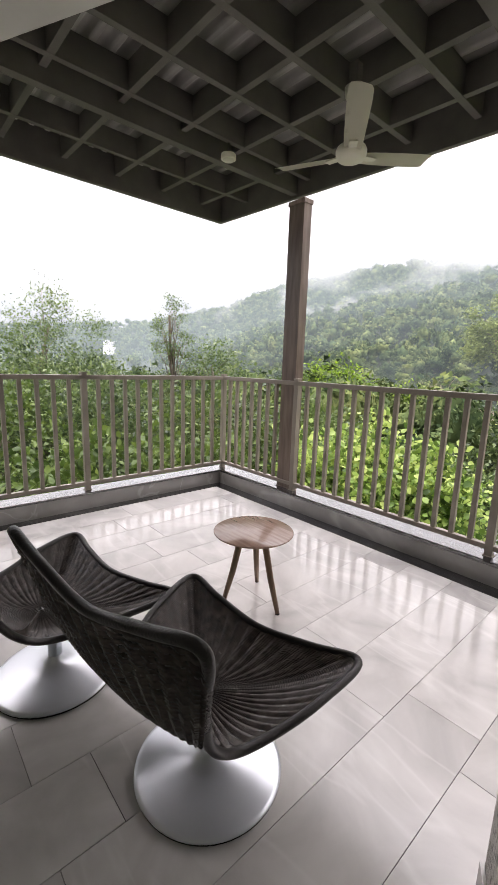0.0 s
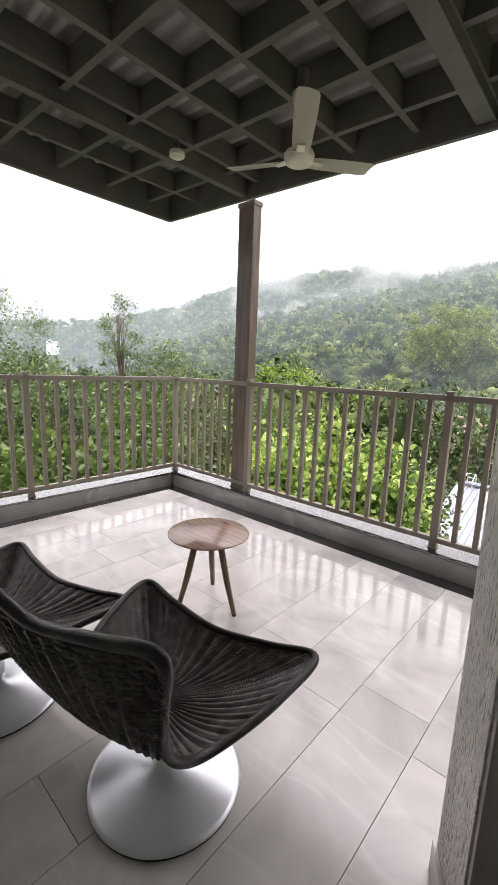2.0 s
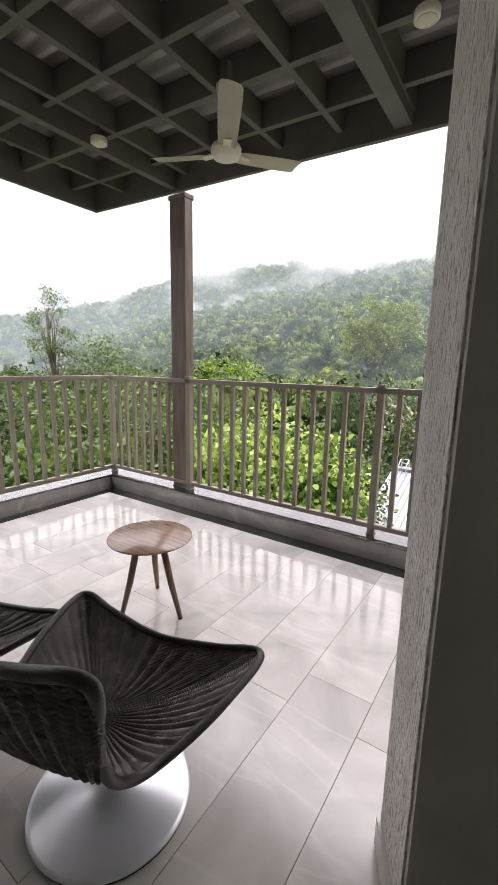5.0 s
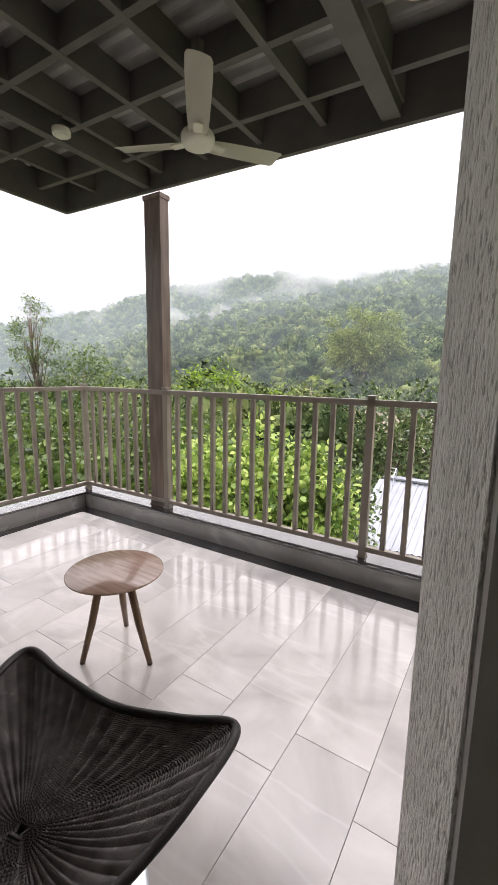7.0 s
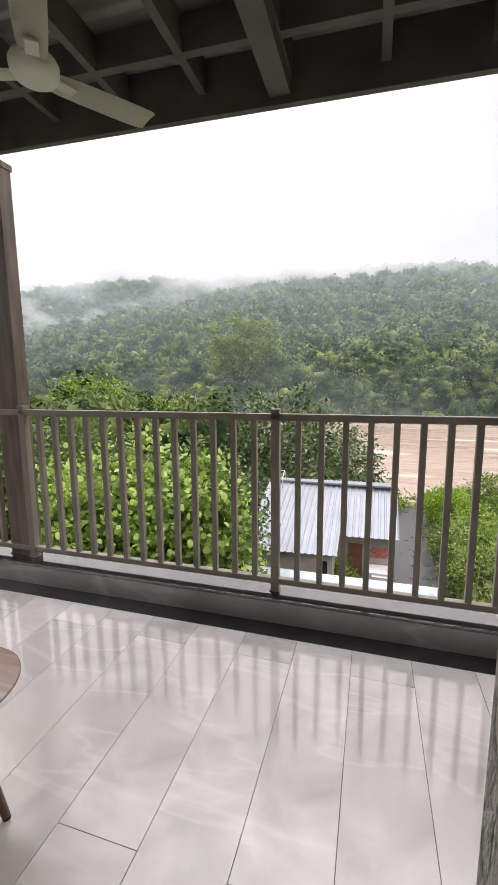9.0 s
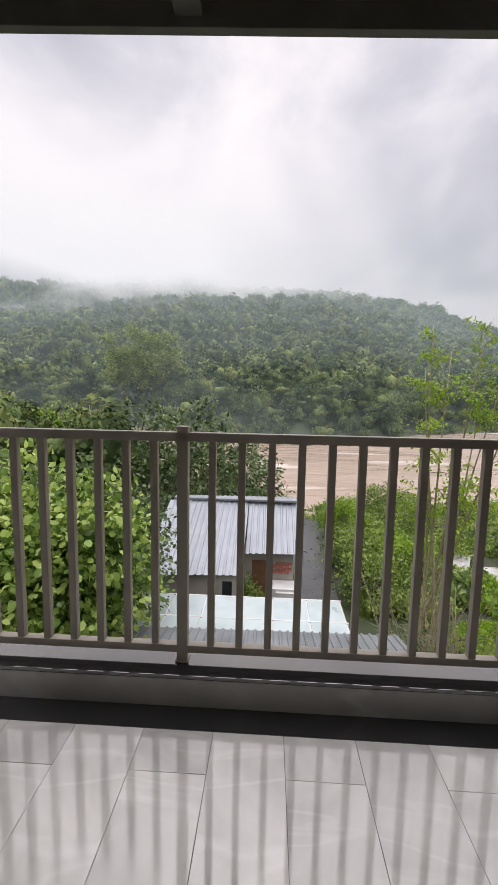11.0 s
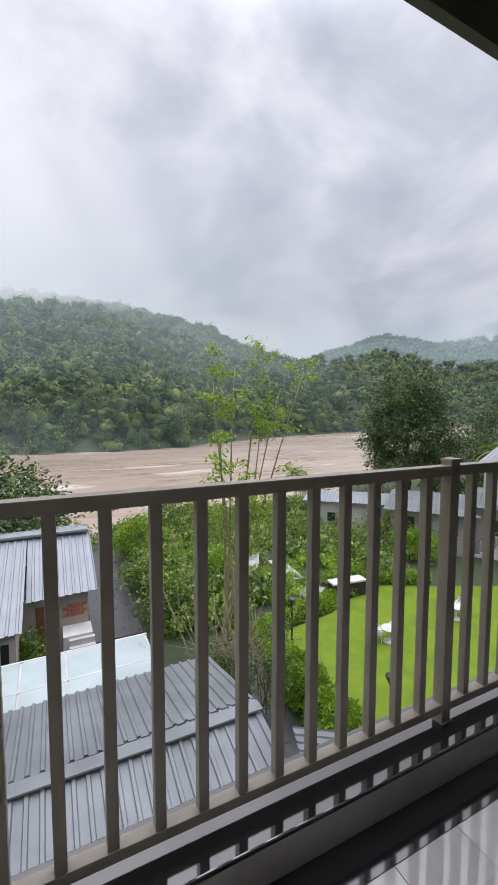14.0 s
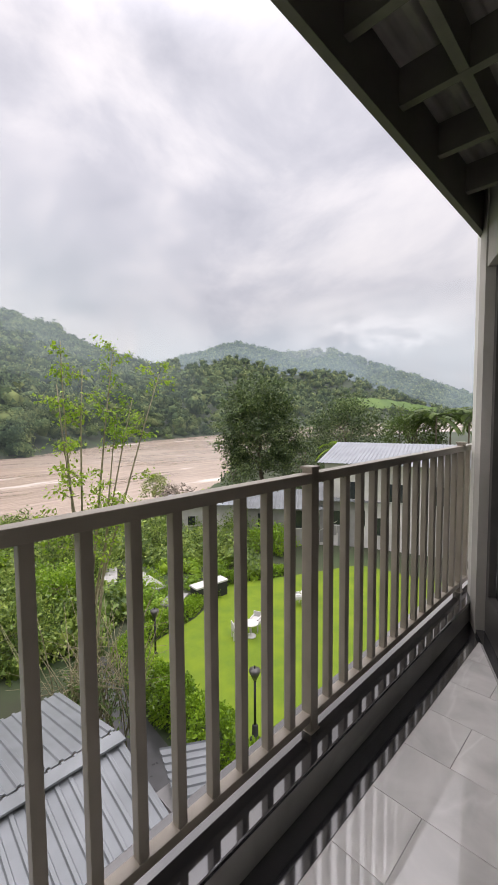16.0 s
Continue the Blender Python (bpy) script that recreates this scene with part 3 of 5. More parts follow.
structure("wall_glazed_start", wall_box(0.552, 0.80, -0.25, 0.27, 0.0, 3.07), M_STUCCO, "rendered wall beside the glazing")
structure("wall_glazed_head", wall_box(0.802, 3.488, 0.06, 0.27, 2.52, 3.07), M_WALL, "painted wall over the glazing")
structure("wall_lintel", wall_box(-4.25, 0.034, -0.25, 0.0, 2.44, 3.07), M_WHITE, "pale painted lintel over the wide opening")
structure("threshold", wall_box(0.802, 3.488, 0.05, 0.275, 0.0, 0.03), M_BLACK, "black granite threshold under the glazing")

window = tagged(thing("window_1", "sliding glass door in a dark aluminium frame", ""), kind="structure")
for nm, a in (("frame_bottom", (0.802, 3.488, 0.12, 0.22, 0.03, 0.30)), ("frame_top", (0.802, 3.488, 0.12, 0.22, 2.45, 2.519)),
              ("frame_side", (0.802, 0.87, 0.12, 0.22, 0.302, 2.448)), ("frame_side", (3.42, 3.488, 0.12, 0.22, 0.302, 2.448)),
              ("mullion", (2.01, 2.08, 0.13, 0.21, 0.302, 2.448))):
    part(nm, wall_box(*a, 0.004), M_ALU, window)
for s0, s1 in ((0.872, 2.008), (2.082, 3.418)):
    g = part("pane", wall_box(s0, s1, 0.165, 0.175, 0.302, 2.448), M_GLASS, window, "clear glass pane")

# the unseen room behind, its surfaces white to bounce light forward
structure("wall_north", wall_box(-4.25, 3.82, -3.9, -3.752, 0.0, 3.0), M_WHITE, "plain room wall")
structure("wall_east", wall_box(3.667, 3.82, -3.75, 0.27, 0.0, 3.0), M_WHITE, "plain room wall")
structure("wall_west", wall_box(-4.45, -4.3, -3.9, 0.05, 0.0, 3.07), M_WHITE, "plain room wall")
structure("ceiling_room", wall_box(-4.3, 3.665, -3.75, -0.255, 2.74, 2.86), M_WHITE, "plain room ceiling")

# tiles
TW, TL, EDGE = 0.31, 1.212, -0.0375
n_tiles = {}
for k in range(-11, 20):
    x0 = 3.12 + TW * k
    x1 = x0 + TW
    cuts = [EDGE] + [-0.045 - TL * j for j in range(1, 7)] if k % 2 == 0 else [EDGE] + [-0.245 - TL * j for j in range(7)]
    for top, bottom in zip(cuts, cuts[1:]):
        a, b = max(x0, 0.0) + 0.0011, min(x1, 7.4) - 0.0011
        if b - a < 0.03 or top - bottom < 0.03:
            continue
        mid = Vector(((a + b) / 2, (top + bottom) / 2, 0))
        d = (mid - WA).dot(WN)
        s = (mid - WA).dot(WU)
        if d < -4.0 or s < -5.2:
            continue
        w, h = round(b - a, 4), round(top - bottom - 0.0022, 4)
        if (w, h) not in n_tiles:
            n_tiles[w, h] = box_bm((-w / 2, -h / 2, -0.012), (w / 2, h / 2, 0.0), 0.0012)
            me = bpy.data.meshes.new("tile")
            n_tiles[w, h].to_mesh(me)
            me.materials.append(M_TILE)
            n_tiles[w, h] = me
        shared("tile", n_tiles[w, h], floor, pose(mid.x, mid.y, 0.0, 0, 0, 0))


# ---- things on the balcony ----
def swivel_chair(at, turn):
    ob = thing("swivel_chair", "dark woven rattan shell chair on a round brushed steel swivel base", "chair", at, turn, "swivel chairs")
    base = part("base", lathe([(0, 0.004), (0.258, 0.004), (0.265, 0.010), (0.264, 0.016), (0.25, 0.021), (0.18, 0.032), (0.10, 0.046), (0.055, 0.062), (0.034, 0.085), (0.03, 0.11), (0, 0.11)], 72),
                M_STEEL, ob, "brushed steel disc base")
    part("foot_ring", lathe([(0.235, 0.0), (0.262, 0.0), (0.262, 0.005), (0.235, 0.005), (0.235, 0.0)], 64), M_RUBBER, base, "black rubber ring")
    part("stem", lathe([(0, 0.105), (0.031, 0.105), (0.031, 0.24), (0.024, 0.242), (0.024, 0.31), (0, 0.31)], 32), M_STEEL, ob, "steel stem")
    plate = bmesh.new()
    for a in (0.4, 1.97, 3.54, 5.11):
        tube(plate, [(0, 0, 0.30), (0.06 * math.cos(a), 0.06 * math.sin(a), 0.305), (0.11 * math.cos(a), 0.11 * math.sin(a), 0.325)], 0.011)
    lathe([(0, 0.285), (0.055, 0.285), (0.055, 0.30), (0, 0.30)], 24, plate)
    part("swivel_plate", plate, M_RUBBER, ob, "black steel swivel plate")
    tilt = Matrix.Translation((-0.035, -0.028, 0)) @ Matrix.Rotation(radians(4), 4, "Y")
    # rim: four corners raised or drawn out, the sides between them drawn in
    keys = [(0.0, 0.335, 0.395), (0.235, 0.365, 0.41), (0.412, 0.388, 0.428), (0.378, 0.15, 0.418), (0.318, -0.025, 0.40), (0.265, -0.17, 0.415), (0.258, -0.28, 0.53), (0.298, -0.37, 0.75),
            (0.345, -0.445, 0.96), (0.2, -0.46, 0.94), (0.0, -0.46, 0.895)]
    keys = [Vector(k) for k in keys]
    keys += [Vector((-k.x, k.y, k.z)) for k in keys[-2:0:-1]]
    n = len(keys)
    rim = []
    for i in range(n):
        p0, p1, p2, p3 = (keys[(i + j) % n] for j in (-1, 0, 1, 2))
        for s in range(10):
            t = s / 10
            rim.append(0.5 * ((2 * p1) + (p2 - p0) * t + (2 * p0 - 5 * p1 + 4 * p2 - p3) * t * t + (3 * p1 - p0 - 3 * p2 + p3) * t ** 3))
    for _ in range(2):
        rim = [(rim[i - 1] + 2 * rim[i] + rim[(i + 1) % len(rim)]) / 4 for i in range(len(rim))]
    rim = [tilt @ q for q in rim]
    part("rim", tube(bmesh.new(), rim, 0.0142, 10, True), M_RIM, ob, "dark cane-wrapped rim")
    c = tilt @ Vector((0, -0.02, 0.352))
    N = len(rim)

    def at_(i, r):
        i %= N
        lo, hi = rim[int(i) % N], rim[(int(i) + 1) % N]
        e = lo.lerp(hi, i - int(i))
        back = max(0.0, min(1.0, (e.z - 0.45) / 0.4))
        p = 2.3 + 0.5 * back
        q = c.lerp(e, r)
        q.z = c.z + (e.z - c.z) * r ** p - 0.03 * math.sin(math.pi * min(1, r)) * (1 - back)
        return q

    spokes = 76
    ribs = bmesh.new()
    for k in range(spokes):
        i = k * N / spokes
        tube(ribs, [at_(i, r) for r in (0.03, 0.15, 0.3, 0.45, 0.6, 0.72, 0.84, 0.93, 1.0)], [0.0016, 0.0028, 0.0042, 0.0055, 0.0055, 0.0055, 0.0055, 0.0055, 0.0055], 5)
    part("rib_work", ribs, M_RIB, ob, "radiating cane ribs")
    rng = np.random.default_rng(5)
    weave = bmesh.new()
    rows = 112
    for j in range(rows):
        r = 0.05 + 0.935 * (j / (rows - 1)) ** 0.78
        pts, thick = [], []
        for k in range(spokes * 2):
            i = k * N / (spokes * 2)
            q = at_(i, min(1.0, r + 0.0016 * rng.normal()))
            if k % 2 == 0:
                up = 1 if (k // 2 + j) % 2 else -1
                nrm = (at_(i, r + 0.02) - at_(i, r - 0.02)).cross(at_(i + 1, r) - at_(i - 1, r))
                q = q + nrm.normalized() * up * 0.0062
            pts.append(q)
            thick.append((0.0038 if r > 0.45 else 0.0032 if r > 0.25 else 0.0022) + 0.0034 * r * max(0.0, min(1.0, (at_(i, 1.0).z - 0.45) / 0.4)))
        tube(weave, pts, thick, 4, True)
    part("weave", weave, M_WICKER, ob, "tight dark rattan weave")
    return ob


CHAIR = swivel_chair((2.822, -2.155, 0), 14)
copy_thing(CHAIR, pose(2.0, -2.44, 0, 0, 0, 12))

table = thing("side_table", "small round walnut side table with three splayed legs", "table", (2.10, -1.31, 0), 0)
part("tabletop", lathe([(0, 0.438), (0.20, 0.438), (0.236, 0.447), (0.243, 0.452), (0.243, 0.457), (0.239, 0.460), (0, 0.460)], 72), M_WALNUT, table, "glossy reddish walnut top")
part("hub", lathe([(0, 0.405), (0.075, 0.405), (0.085, 0.438), (0, 0.438)], 24), M_LEG, table)
for lx, ly in ((0.218, 0.015), (-0.135, 0.17), (-0.07, -0.17)):
    lb = bmesh.new()
    tube(lb, [(lx * 0.42, ly * 0.42, 0.43), (lx * 0.7, ly * 0.7, 0.2), (lx, ly, 0.006)], [0.021, 0.019, 0.0135], 12)
    lg = part("leg", lb, M_LEG, table)
    part("leg_pad", lathe([(0, 0.0), (0.013, 0.0), (0.0135, 0.007), (0, 0.007)], 12, None, (lx, ly)), M_RUBBER, lg, "black felt pad")

# ceiling fan
fan = thing("ceiling_fan", "cream three-bladed ceiling fan at rest under the lattice", "ceiling fan", (2.29, -0.86, 2.61))
part("motor", lathe([(0, -0.04), (0.052, -0.04), (0.071, -0.032), (0.083, -0.011), (0.085, 0.011), (0.077, 0.027), (0.045, 0.04), (0.025, 0.05), (0, 0.05)], 48), M_FAN, fan, "cream enamel motor housing")
part("rod", lathe([(0, 0.045), (0.012, 0.045), (0.012, 0.30), (0, 0.30)], 16), M_FAN, fan)
part("canopy", lathe([(0, 0.24), (0.03, 0.24), (0.052, 0.275), (0.058, 0.315), (0, 0.315)], 32), M_FAN, fan)
part("hanger", box_bm((-0.022, -0.022, 0.313), (0.022, 0.022, 0.43), 0.003), M_JOIST, fan, "dark painted hanger stub")
for a in (188, 67, 310):
    bm = bmesh.new()
    xs = [0.075, 0.11, 0.18, 0.30, 0.41, 0.48, 0.50]
    ws = [0.044, 0.048, 0.052, 0.055, 0.057, 0.055, 0.045]
    top = []
    for x, w in zip(xs, ws):
        row = []
        for t in (-1, -0.5, 0, 0.5, 1):
            row.append(bm.verts.new((x, t * w, 0.13 * (x - 0.085) - 0.004 - 0.2 * t * w - 0.006 * (t * t))))
        top.append(row)
    for p, q in zip(top, top[1:]):
        for i in range(4):
            bm.faces.new((p[i], q[i], q[i + 1], p[i + 1])).smooth = True
    bmesh.ops.solidify(bm, geom=bm.faces[:], thickness=0.004)
    bm.transform(Matrix.Rotation(radians(a), 4, "Z"))
    bl = part("blade", bm, M_FAN, fan, "cream blade")
    br = box_bm((0.06, -0.022, -0.012), (0.15, 0.022, -0.004), 0.002)
    br.transform(Matrix.Rotation(radians(a), 4, "Z"))
    part("bracket", br, M_FAN, bl)

# round surface lamps under the joists
for x, y, drop in ((1.13, -0.815, 0.075), (3.265, -0.685, 0.0)):
    lamp = thing("ceiling_lamp", "small round white surface lamp under a joist, switched off", "ceiling lamp", (x, y, JOIST_Z - drop - FALL * (x - 1.0)), 0, "ceiling lamps")
    if drop:
        part("stem", lathe([(0, 0), (0.012, 0), (0.012, drop), (0, drop)], 12), M_JOIST, lamp)
    part("housing", lathe([(0, 0), (0.054, 0), (0.056, -0.006), (0.056, -0.034), (0.05, -0.038), (0.046, -0.038), (0, -0.038)], 36), M_FAN, lamp)
    part("diffuser", lathe([(0, -0.036), (0.045, -0.036), (0.042, -0.043), (0, -0.045)], 36), M_LAMPWHITE, lamp, "milky diffuser")
    part("bracket", box_bm((-0.06, -0.03, 0.0), (0.06, 0.03, 0.004), 0.001), M_JOIST, lamp)

# rain beads hanging under the top rail
rng = np.random.default_rng(8)
bead = bmesh.new()
bmesh.ops.create_icosphere(bead, subdivisions=1, radius=1)
bv = np.array([q.co[:] for q in bead.verts]) * np.array([1, 1, 1.3])
bf = np.array([[q.index for q in t.verts] for t in bead.faces])
bead.free()
V, F = [], []
for k in range(330):
    if k < 230:
        c = (rng.uniform(1.05, 6.7), RAIL_Y + rng.uniform(-0.02, 0.02), 1.2605)
    else:
        c = (RAIL_X + rng.uniform(-0.02, 0.02), rng.uniform(-3.6, 0.15), 1.2605)
    V.append(bv * rng.uniform(0.0022, 0.0042) + np.array(c))
    F.append(bf + len(bv) * k)
drops = new("rain_drops", raw_mesh("rain_drops", np.concatenate(V), np.concatenate(F), M_GLASS, True))
tagged(drops, "clear rain beads hanging under the top rails", "water", "", "stuff")

# ---- the land ----
EX, EY = 3.5, -1.2
GROUND, RIVER = -7.0, -9.4
TH = [-180, -95, -80, -72, -60, -52, -46, -41, -35, -24, -16, -6, 6, 26, 44, 60, 65, 67, 70.5, 73, 78, 95, 180]
NEAR = [300, 300, 260, 230, 170, 140, 105, 62, 47, 42, 40, 37, 38, 55, 75, 95, 102, 105, 110, 115, 125, 160, 300]
FAR = [700, 700, 620, 600, 430, 340, 265, 225, 195, 150, 124, 116, 119, 152, 178, 220, 255, 535, 535, 310, 340, 420, 700]
RTH = [-180, -95, -76, -72.8, -71.2, -67.9, -61.6, -57, -50.2, -44.3, -38.5, -36.6, -33, -28, -25.5, -23.4, -20.7, -16, -11, -4, 4.4, 14.5, 22, 29, 34, 44, 48.2, 53, 61.4, 73, 95, 180]
RID = [1.8, 1.8, 2.0, 2.9, 3.4, 4.8, 7.2, 8.8, 8.4, 10.1, 8.3, 8.0, 7.0, 8.4, 9.2, 10.0, 11.4, 12.5, 13.2, 13.7, 14.1, 14.6, 13.9, 13.2, 12.5, 10.7, 9.4, 7.5, 5.6, 4.6, 2.8, 2.1]


def heading_of(x, y):
    return np.degrees(np.arctan2(-(x - EX), y - EY))


def smooth01(t):
    t = np.clip(t, 0, 1)
    return t * t * (3 - 2 * t)


def land(x, y):
    """Height of the ground: garden terrace, river bed, far hills."""
    x, y = np.asarray(x, float), np.asarray(y, float)
    r, h = np.hypot(x - EX, y - EY), heading_of(x, y)
    n, f, e = np.interp(h, TH, NEAR), np.interp(h, TH, FAR), np.interp(h, RTH, RID)
    ridge = np.where(h > -36.0, f + 250.0, 1000.0)
    ridge = np.where(h > 57, 640.0, ridge)
    top = np.tan(np.radians(e)) * ridge - 9.0
    z = GROUND + 0.0 * r
    z = np.where(r > n - 10, GROUND + (RIVER - 1.6 - GROUND) * smooth01((r - n + 10) / 12), z)
    up = RIVER - 1.6 + 3.2 * smooth01((r - f + 5) / 9) + (top - RIVER) * np.clip((r - f) / np.maximum(ridge - f, 1), 0, 1) ** 1.15
    up = np.where(r > ridge, top - (r - ridge) * 0.12, up)
    up = up + np.where(r > f + 20, 5 * np.sin(x * 0.021 + 1) * np.cos(y * 0.017) * smooth01((r - f - 20) / 80) * smooth01((ridge - r) / 80 + 0.3), 0)
    return np.where(r > f - 5, np.maximum(up, -30), z)


radii = np.concatenate([np.linspace(0.5, 30, 16), np.geomspace(33, 1300, 74), [2000, 3200]])
ang = np.linspace(0, 2 * math.pi, 241)[:-1]
R, A = np.meshgrid(radii, ang, indexing="ij")
X, Y = EX + R * np.cos(A), EY + R * np.sin(A)
Z = land(X, Y)
vv = np.stack([X, Y, Z], -1).reshape(-1, 3)
ni, nj = R.shape
i, j = np.meshgrid(np.arange(ni - 1), np.arange(nj), indexing="ij")
ff = np.stack([i * nj + j, (i + 1) * nj + j, (i + 1) * nj + (j + 1) % nj, i * nj + (j + 1) % nj], -1).reshape(-1, 4)
vv = np.concatenate([vv, [[EX, EY, GROUND]]])
ground_me = raw_mesh("ground", vv, ff, M_SOIL, True)
tagged(new("ground", ground_me), "dark green undergrowth over the valley floor and hills", "", "", "structure")

# the river: a strip between its banks
hh = np.radians(np.linspace(-92, 95, 130))
wv, wf = [], []
m = 14
for a in hh:
    d = math.degrees(a)
    n0, f0 = np.interp(d, TH, NEAR) - 6, np.interp(d, TH, FAR) + 8
    for k in range(m):
        r = n0 + (f0 - n0) * k / (m - 1)
        wv.append((EX - r * math.sin(a), EY + r * math.cos(a), RIVER))
for i in range(len(hh) - 1):
    for k in range(m - 1):
        q = i * m + k
        wf.append((q, q + 1, q + m + 1, q + m))
tagged(new("water", raw_mesh("water", wv, wf, M_WATER)), "broad muddy brown river in flood with pale foam", "", "", "structure")


# ---- foliage builders ----
def unit(v):
    return v / np.maximum(np.linalg.norm(v, axis=-1, keepdims=True), 1e-9)


def leaf_arrays(pos, out, size, rng, droop=0.3, wide=0.5, big=False):
    """Folded leaf blades at pos, growing along out with some scatter."""
    n = len(pos)
    axis = unit(out + rng.normal(0, 0.75, (n, 3)) + np.array([0, 0, -droop]))
    nor = unit(np.cross(axis, rng.normal(0, 1, (n, 3))) + np.array([0, 0, 0.9]))
    side = unit(np.cross(axis, nor))
    nor = np.cross(side, axis)
    s = (size * rng.uniform(0.6, 1.25, n))[:, None]
    w = s * wide * 0.5
    b, t = pos, pos + axis * s - nor * s * 0.12
    if not big:
        mid = pos + axis * s * 0.45
        v = np.stack([b, mid + side * w + nor * s * 0.08, t, mid - side * w + nor * s * 0.08], 1).reshape(-1, 3)
        q = np.arange(n)[:, None] * 4
        f = np.concatenate([q + np.array([0, 1, 2]), q + np.array([0, 2, 3])], 0)
        return v, f
    m1, m2 = pos + axis * s * 0.3, pos + axis * s * 0.7 - nor * s * 0.03
    l = nor * s * 0.07
    v = np.stack([b, m1, m2, t, m1 + side * w + l, m2 + side * w * 0.85 + l, m1 - side * w + l, m2 - side * w * 0.85 + l], 1).reshape(-1, 3)
    q = np.arange(n)[:, None] * 8
    f = np.concatenate([q + np.array(k) for k in ((0, 4, 1), (1, 4, 5), (1, 5, 2), (2, 5, 3), (0, 1, 6), (1, 7, 6), (1, 2, 7), (2, 3, 7))], 0)
    return v, f


def clump_points(centre, radii3, clumps, per, spread, rng, shell=0.62, low=-0.6):
    """Points for leaves: clumps spread near the skin of an ellipsoid."""
    d = unit(rng.normal(0, 1, (clumps * 3, 3)))
    d = d[d[:, 2] > low][:clumps]
    k = len(d)
    rad = rng.uniform(shell, 1.0, (k, 1)) * (1 + 0.16 * np.sin(d[:, :1] * 5 + 2 * d[:, 1:2] * 4))
    c = np.array(centre) + d * rad * np.array(radii3)
    p = np.repeat(c, per, 0) + rng.normal(0, 1, (k * per, 3)) * spread * np.array([1, 1, 0.7])
    return p, np.repeat(d, per, 0), c


def limbs(bm, base, top, ends, r0, rng, sides=7):
    """A tapered trunk and limbs to some of the clumps."""
    base, top = Vector(base), Vector(top)
    pts, rad = [], []
    for k in range(6):
        t = k / 5
        p = base.lerp(top, t) + Vector((rng.normal(0, 0.02), rng.normal(0, 0.02), 0)) * (top - base).length * (0 if k == 0 else 1)
        pts.append(p)
        rad.append(r0 * (1 - 0.72 * t))
    tube(bm, pts, rad, sides)
    for e in ends:
        e = Vector(e)
        t = rng.uniform(0.4, 0.95)
        s = pts[int(t * 5)]
        mid = s.lerp(e, 0.5) + Vector((0, 0, 0.12 * (e - s).length))
        tube(bm, [s, mid, e], [r0 * (0.42 - 0.25 * t), r0 * 0.16, r0 * 0.05], 5)


def tree(label, at, height, centre_z, radii3, leaf, material, clumps, per, spread, seed, trunk=0.14, wide=0.5, big=False, bark=None, name="tree", shell=0.62, group="", low=-0.6, ends=14, lean=(0, 0)):
    """A tree on the ground at (x, y): tapered trunk and limbs, and a crown of single leaves."""
    rng = np.random.default_rng(seed)
    gz = float(land(at[0], at[1]))
    ob = thing(name, label, "tree" if name != "shrub" else "shrub", (at[0], at[1], gz), 0, group)
    cz = centre_z - gz
    p, d, c = clump_points((lean[0], lean[1], cz), radii3, clumps, per, spread, rng, shell, low)
    v, f = leaf_arrays(p, d, leaf, rng, 0.35, wide, big)
    cr = new("crown", raw_mesh("crown", v, f, material))
    cr.parent = ob
    bm = bmesh.new()
    pick = c[rng.permutation(len(c))[:ends]]
    limbs(bm, (0, 0, -0.2), (lean[0], lean[1], cz + radii3[2] * 0.45), pick, trunk, rng)
    part("trunk", bm, bark or M_BARK, ob)
    return ob


def polar(h, r):
    return EX - r * math.sin(radians(h)), EY + r * math.cos(radians(h))


# bright broad-leaved trees just below the rails
for k, (h, r, top, rx, n) in enumerate(((42, 9.5, 0.15, 1.8, 120), (35, 8.8, 0.35, 1.9, 130), (28.5, 8.7, 0.15, 1.45, 105), (77, 9.0, -0.9, 1.2, 50))):
    tree("broad-leaved tree with large bright green leaves below the railing", polar(h, r), 7, top - 2.45, (rx, rx, 2.0), 0.165, M_BIGLEAF, int(n * 1.7), 44, 0.27, 20 + k,
         0.10, 0.72, True, None, "tree", 0.55, "bright broad-leaved trees", -0.75)
# darker crowns behind them
for k, (h, r, top, rx, rz) in enumerate(((53, 12.5, 0.75, 2.5, 2.9), (60, 12.0, 0.85, 2.4, 2.9), (67, 13.0, 0.95, 2.7, 3.0), (75, 13.0, 0.9, 2.6, 3.0), (46, 14.5, 0.55, 2.4, 2.6), (39, 16.0, 0.0, 2.6, 2.6), (83, 14.0, 1.2, 2.6, 3.0), (90, 13.0, 1.2, 2.6, 3.0))):
    tree("dense dark green broad-leaved tree in the valley", polar(h, r), 8, top - rz, (rx, rx, rz), 0.20, M_MIDLEAF if k % 3 == 1 else M_DARKLEAF, 150, 34, 0.36, 40 + k,
         0.14, 0.55, False, None, "tree", 0.5, "dark valley trees", -0.8)
tree("large dense dark green tree with a rounded crown behind the house", polar(12.5, 25.5), 8, -4.3, (5.2, 4.6, 4.7), 0.34, M_DARKLEAF, 300, 34, 0.55, 61, 0.25, 0.55, False, None, "tree", 0.62, "", -0.8)
for k, (h, r) in enumerate(((48, 11.0), (70, 9.0), (80, 9.5), (60, 9.5))):
    tree("green broad-leaved tree below the railing", polar(h, r), 6, -2.4, (1.6, 1.6, 2.0), 0.2, M_MIDLEAF, 130, 26, 0.3, 140 + k, 0.1, 0.6, True, None, "tree", 0.55, "green broad-leaved trees", -0.75)
tree("green broad-leaved tree beside the house", polar(21.8, 10.4), 6, -2.7, (0.95, 0.95, 1.9), 0.13, M_DARKLEAF, 100, 44, 0.25, 60, 0.1, 0.6, True)
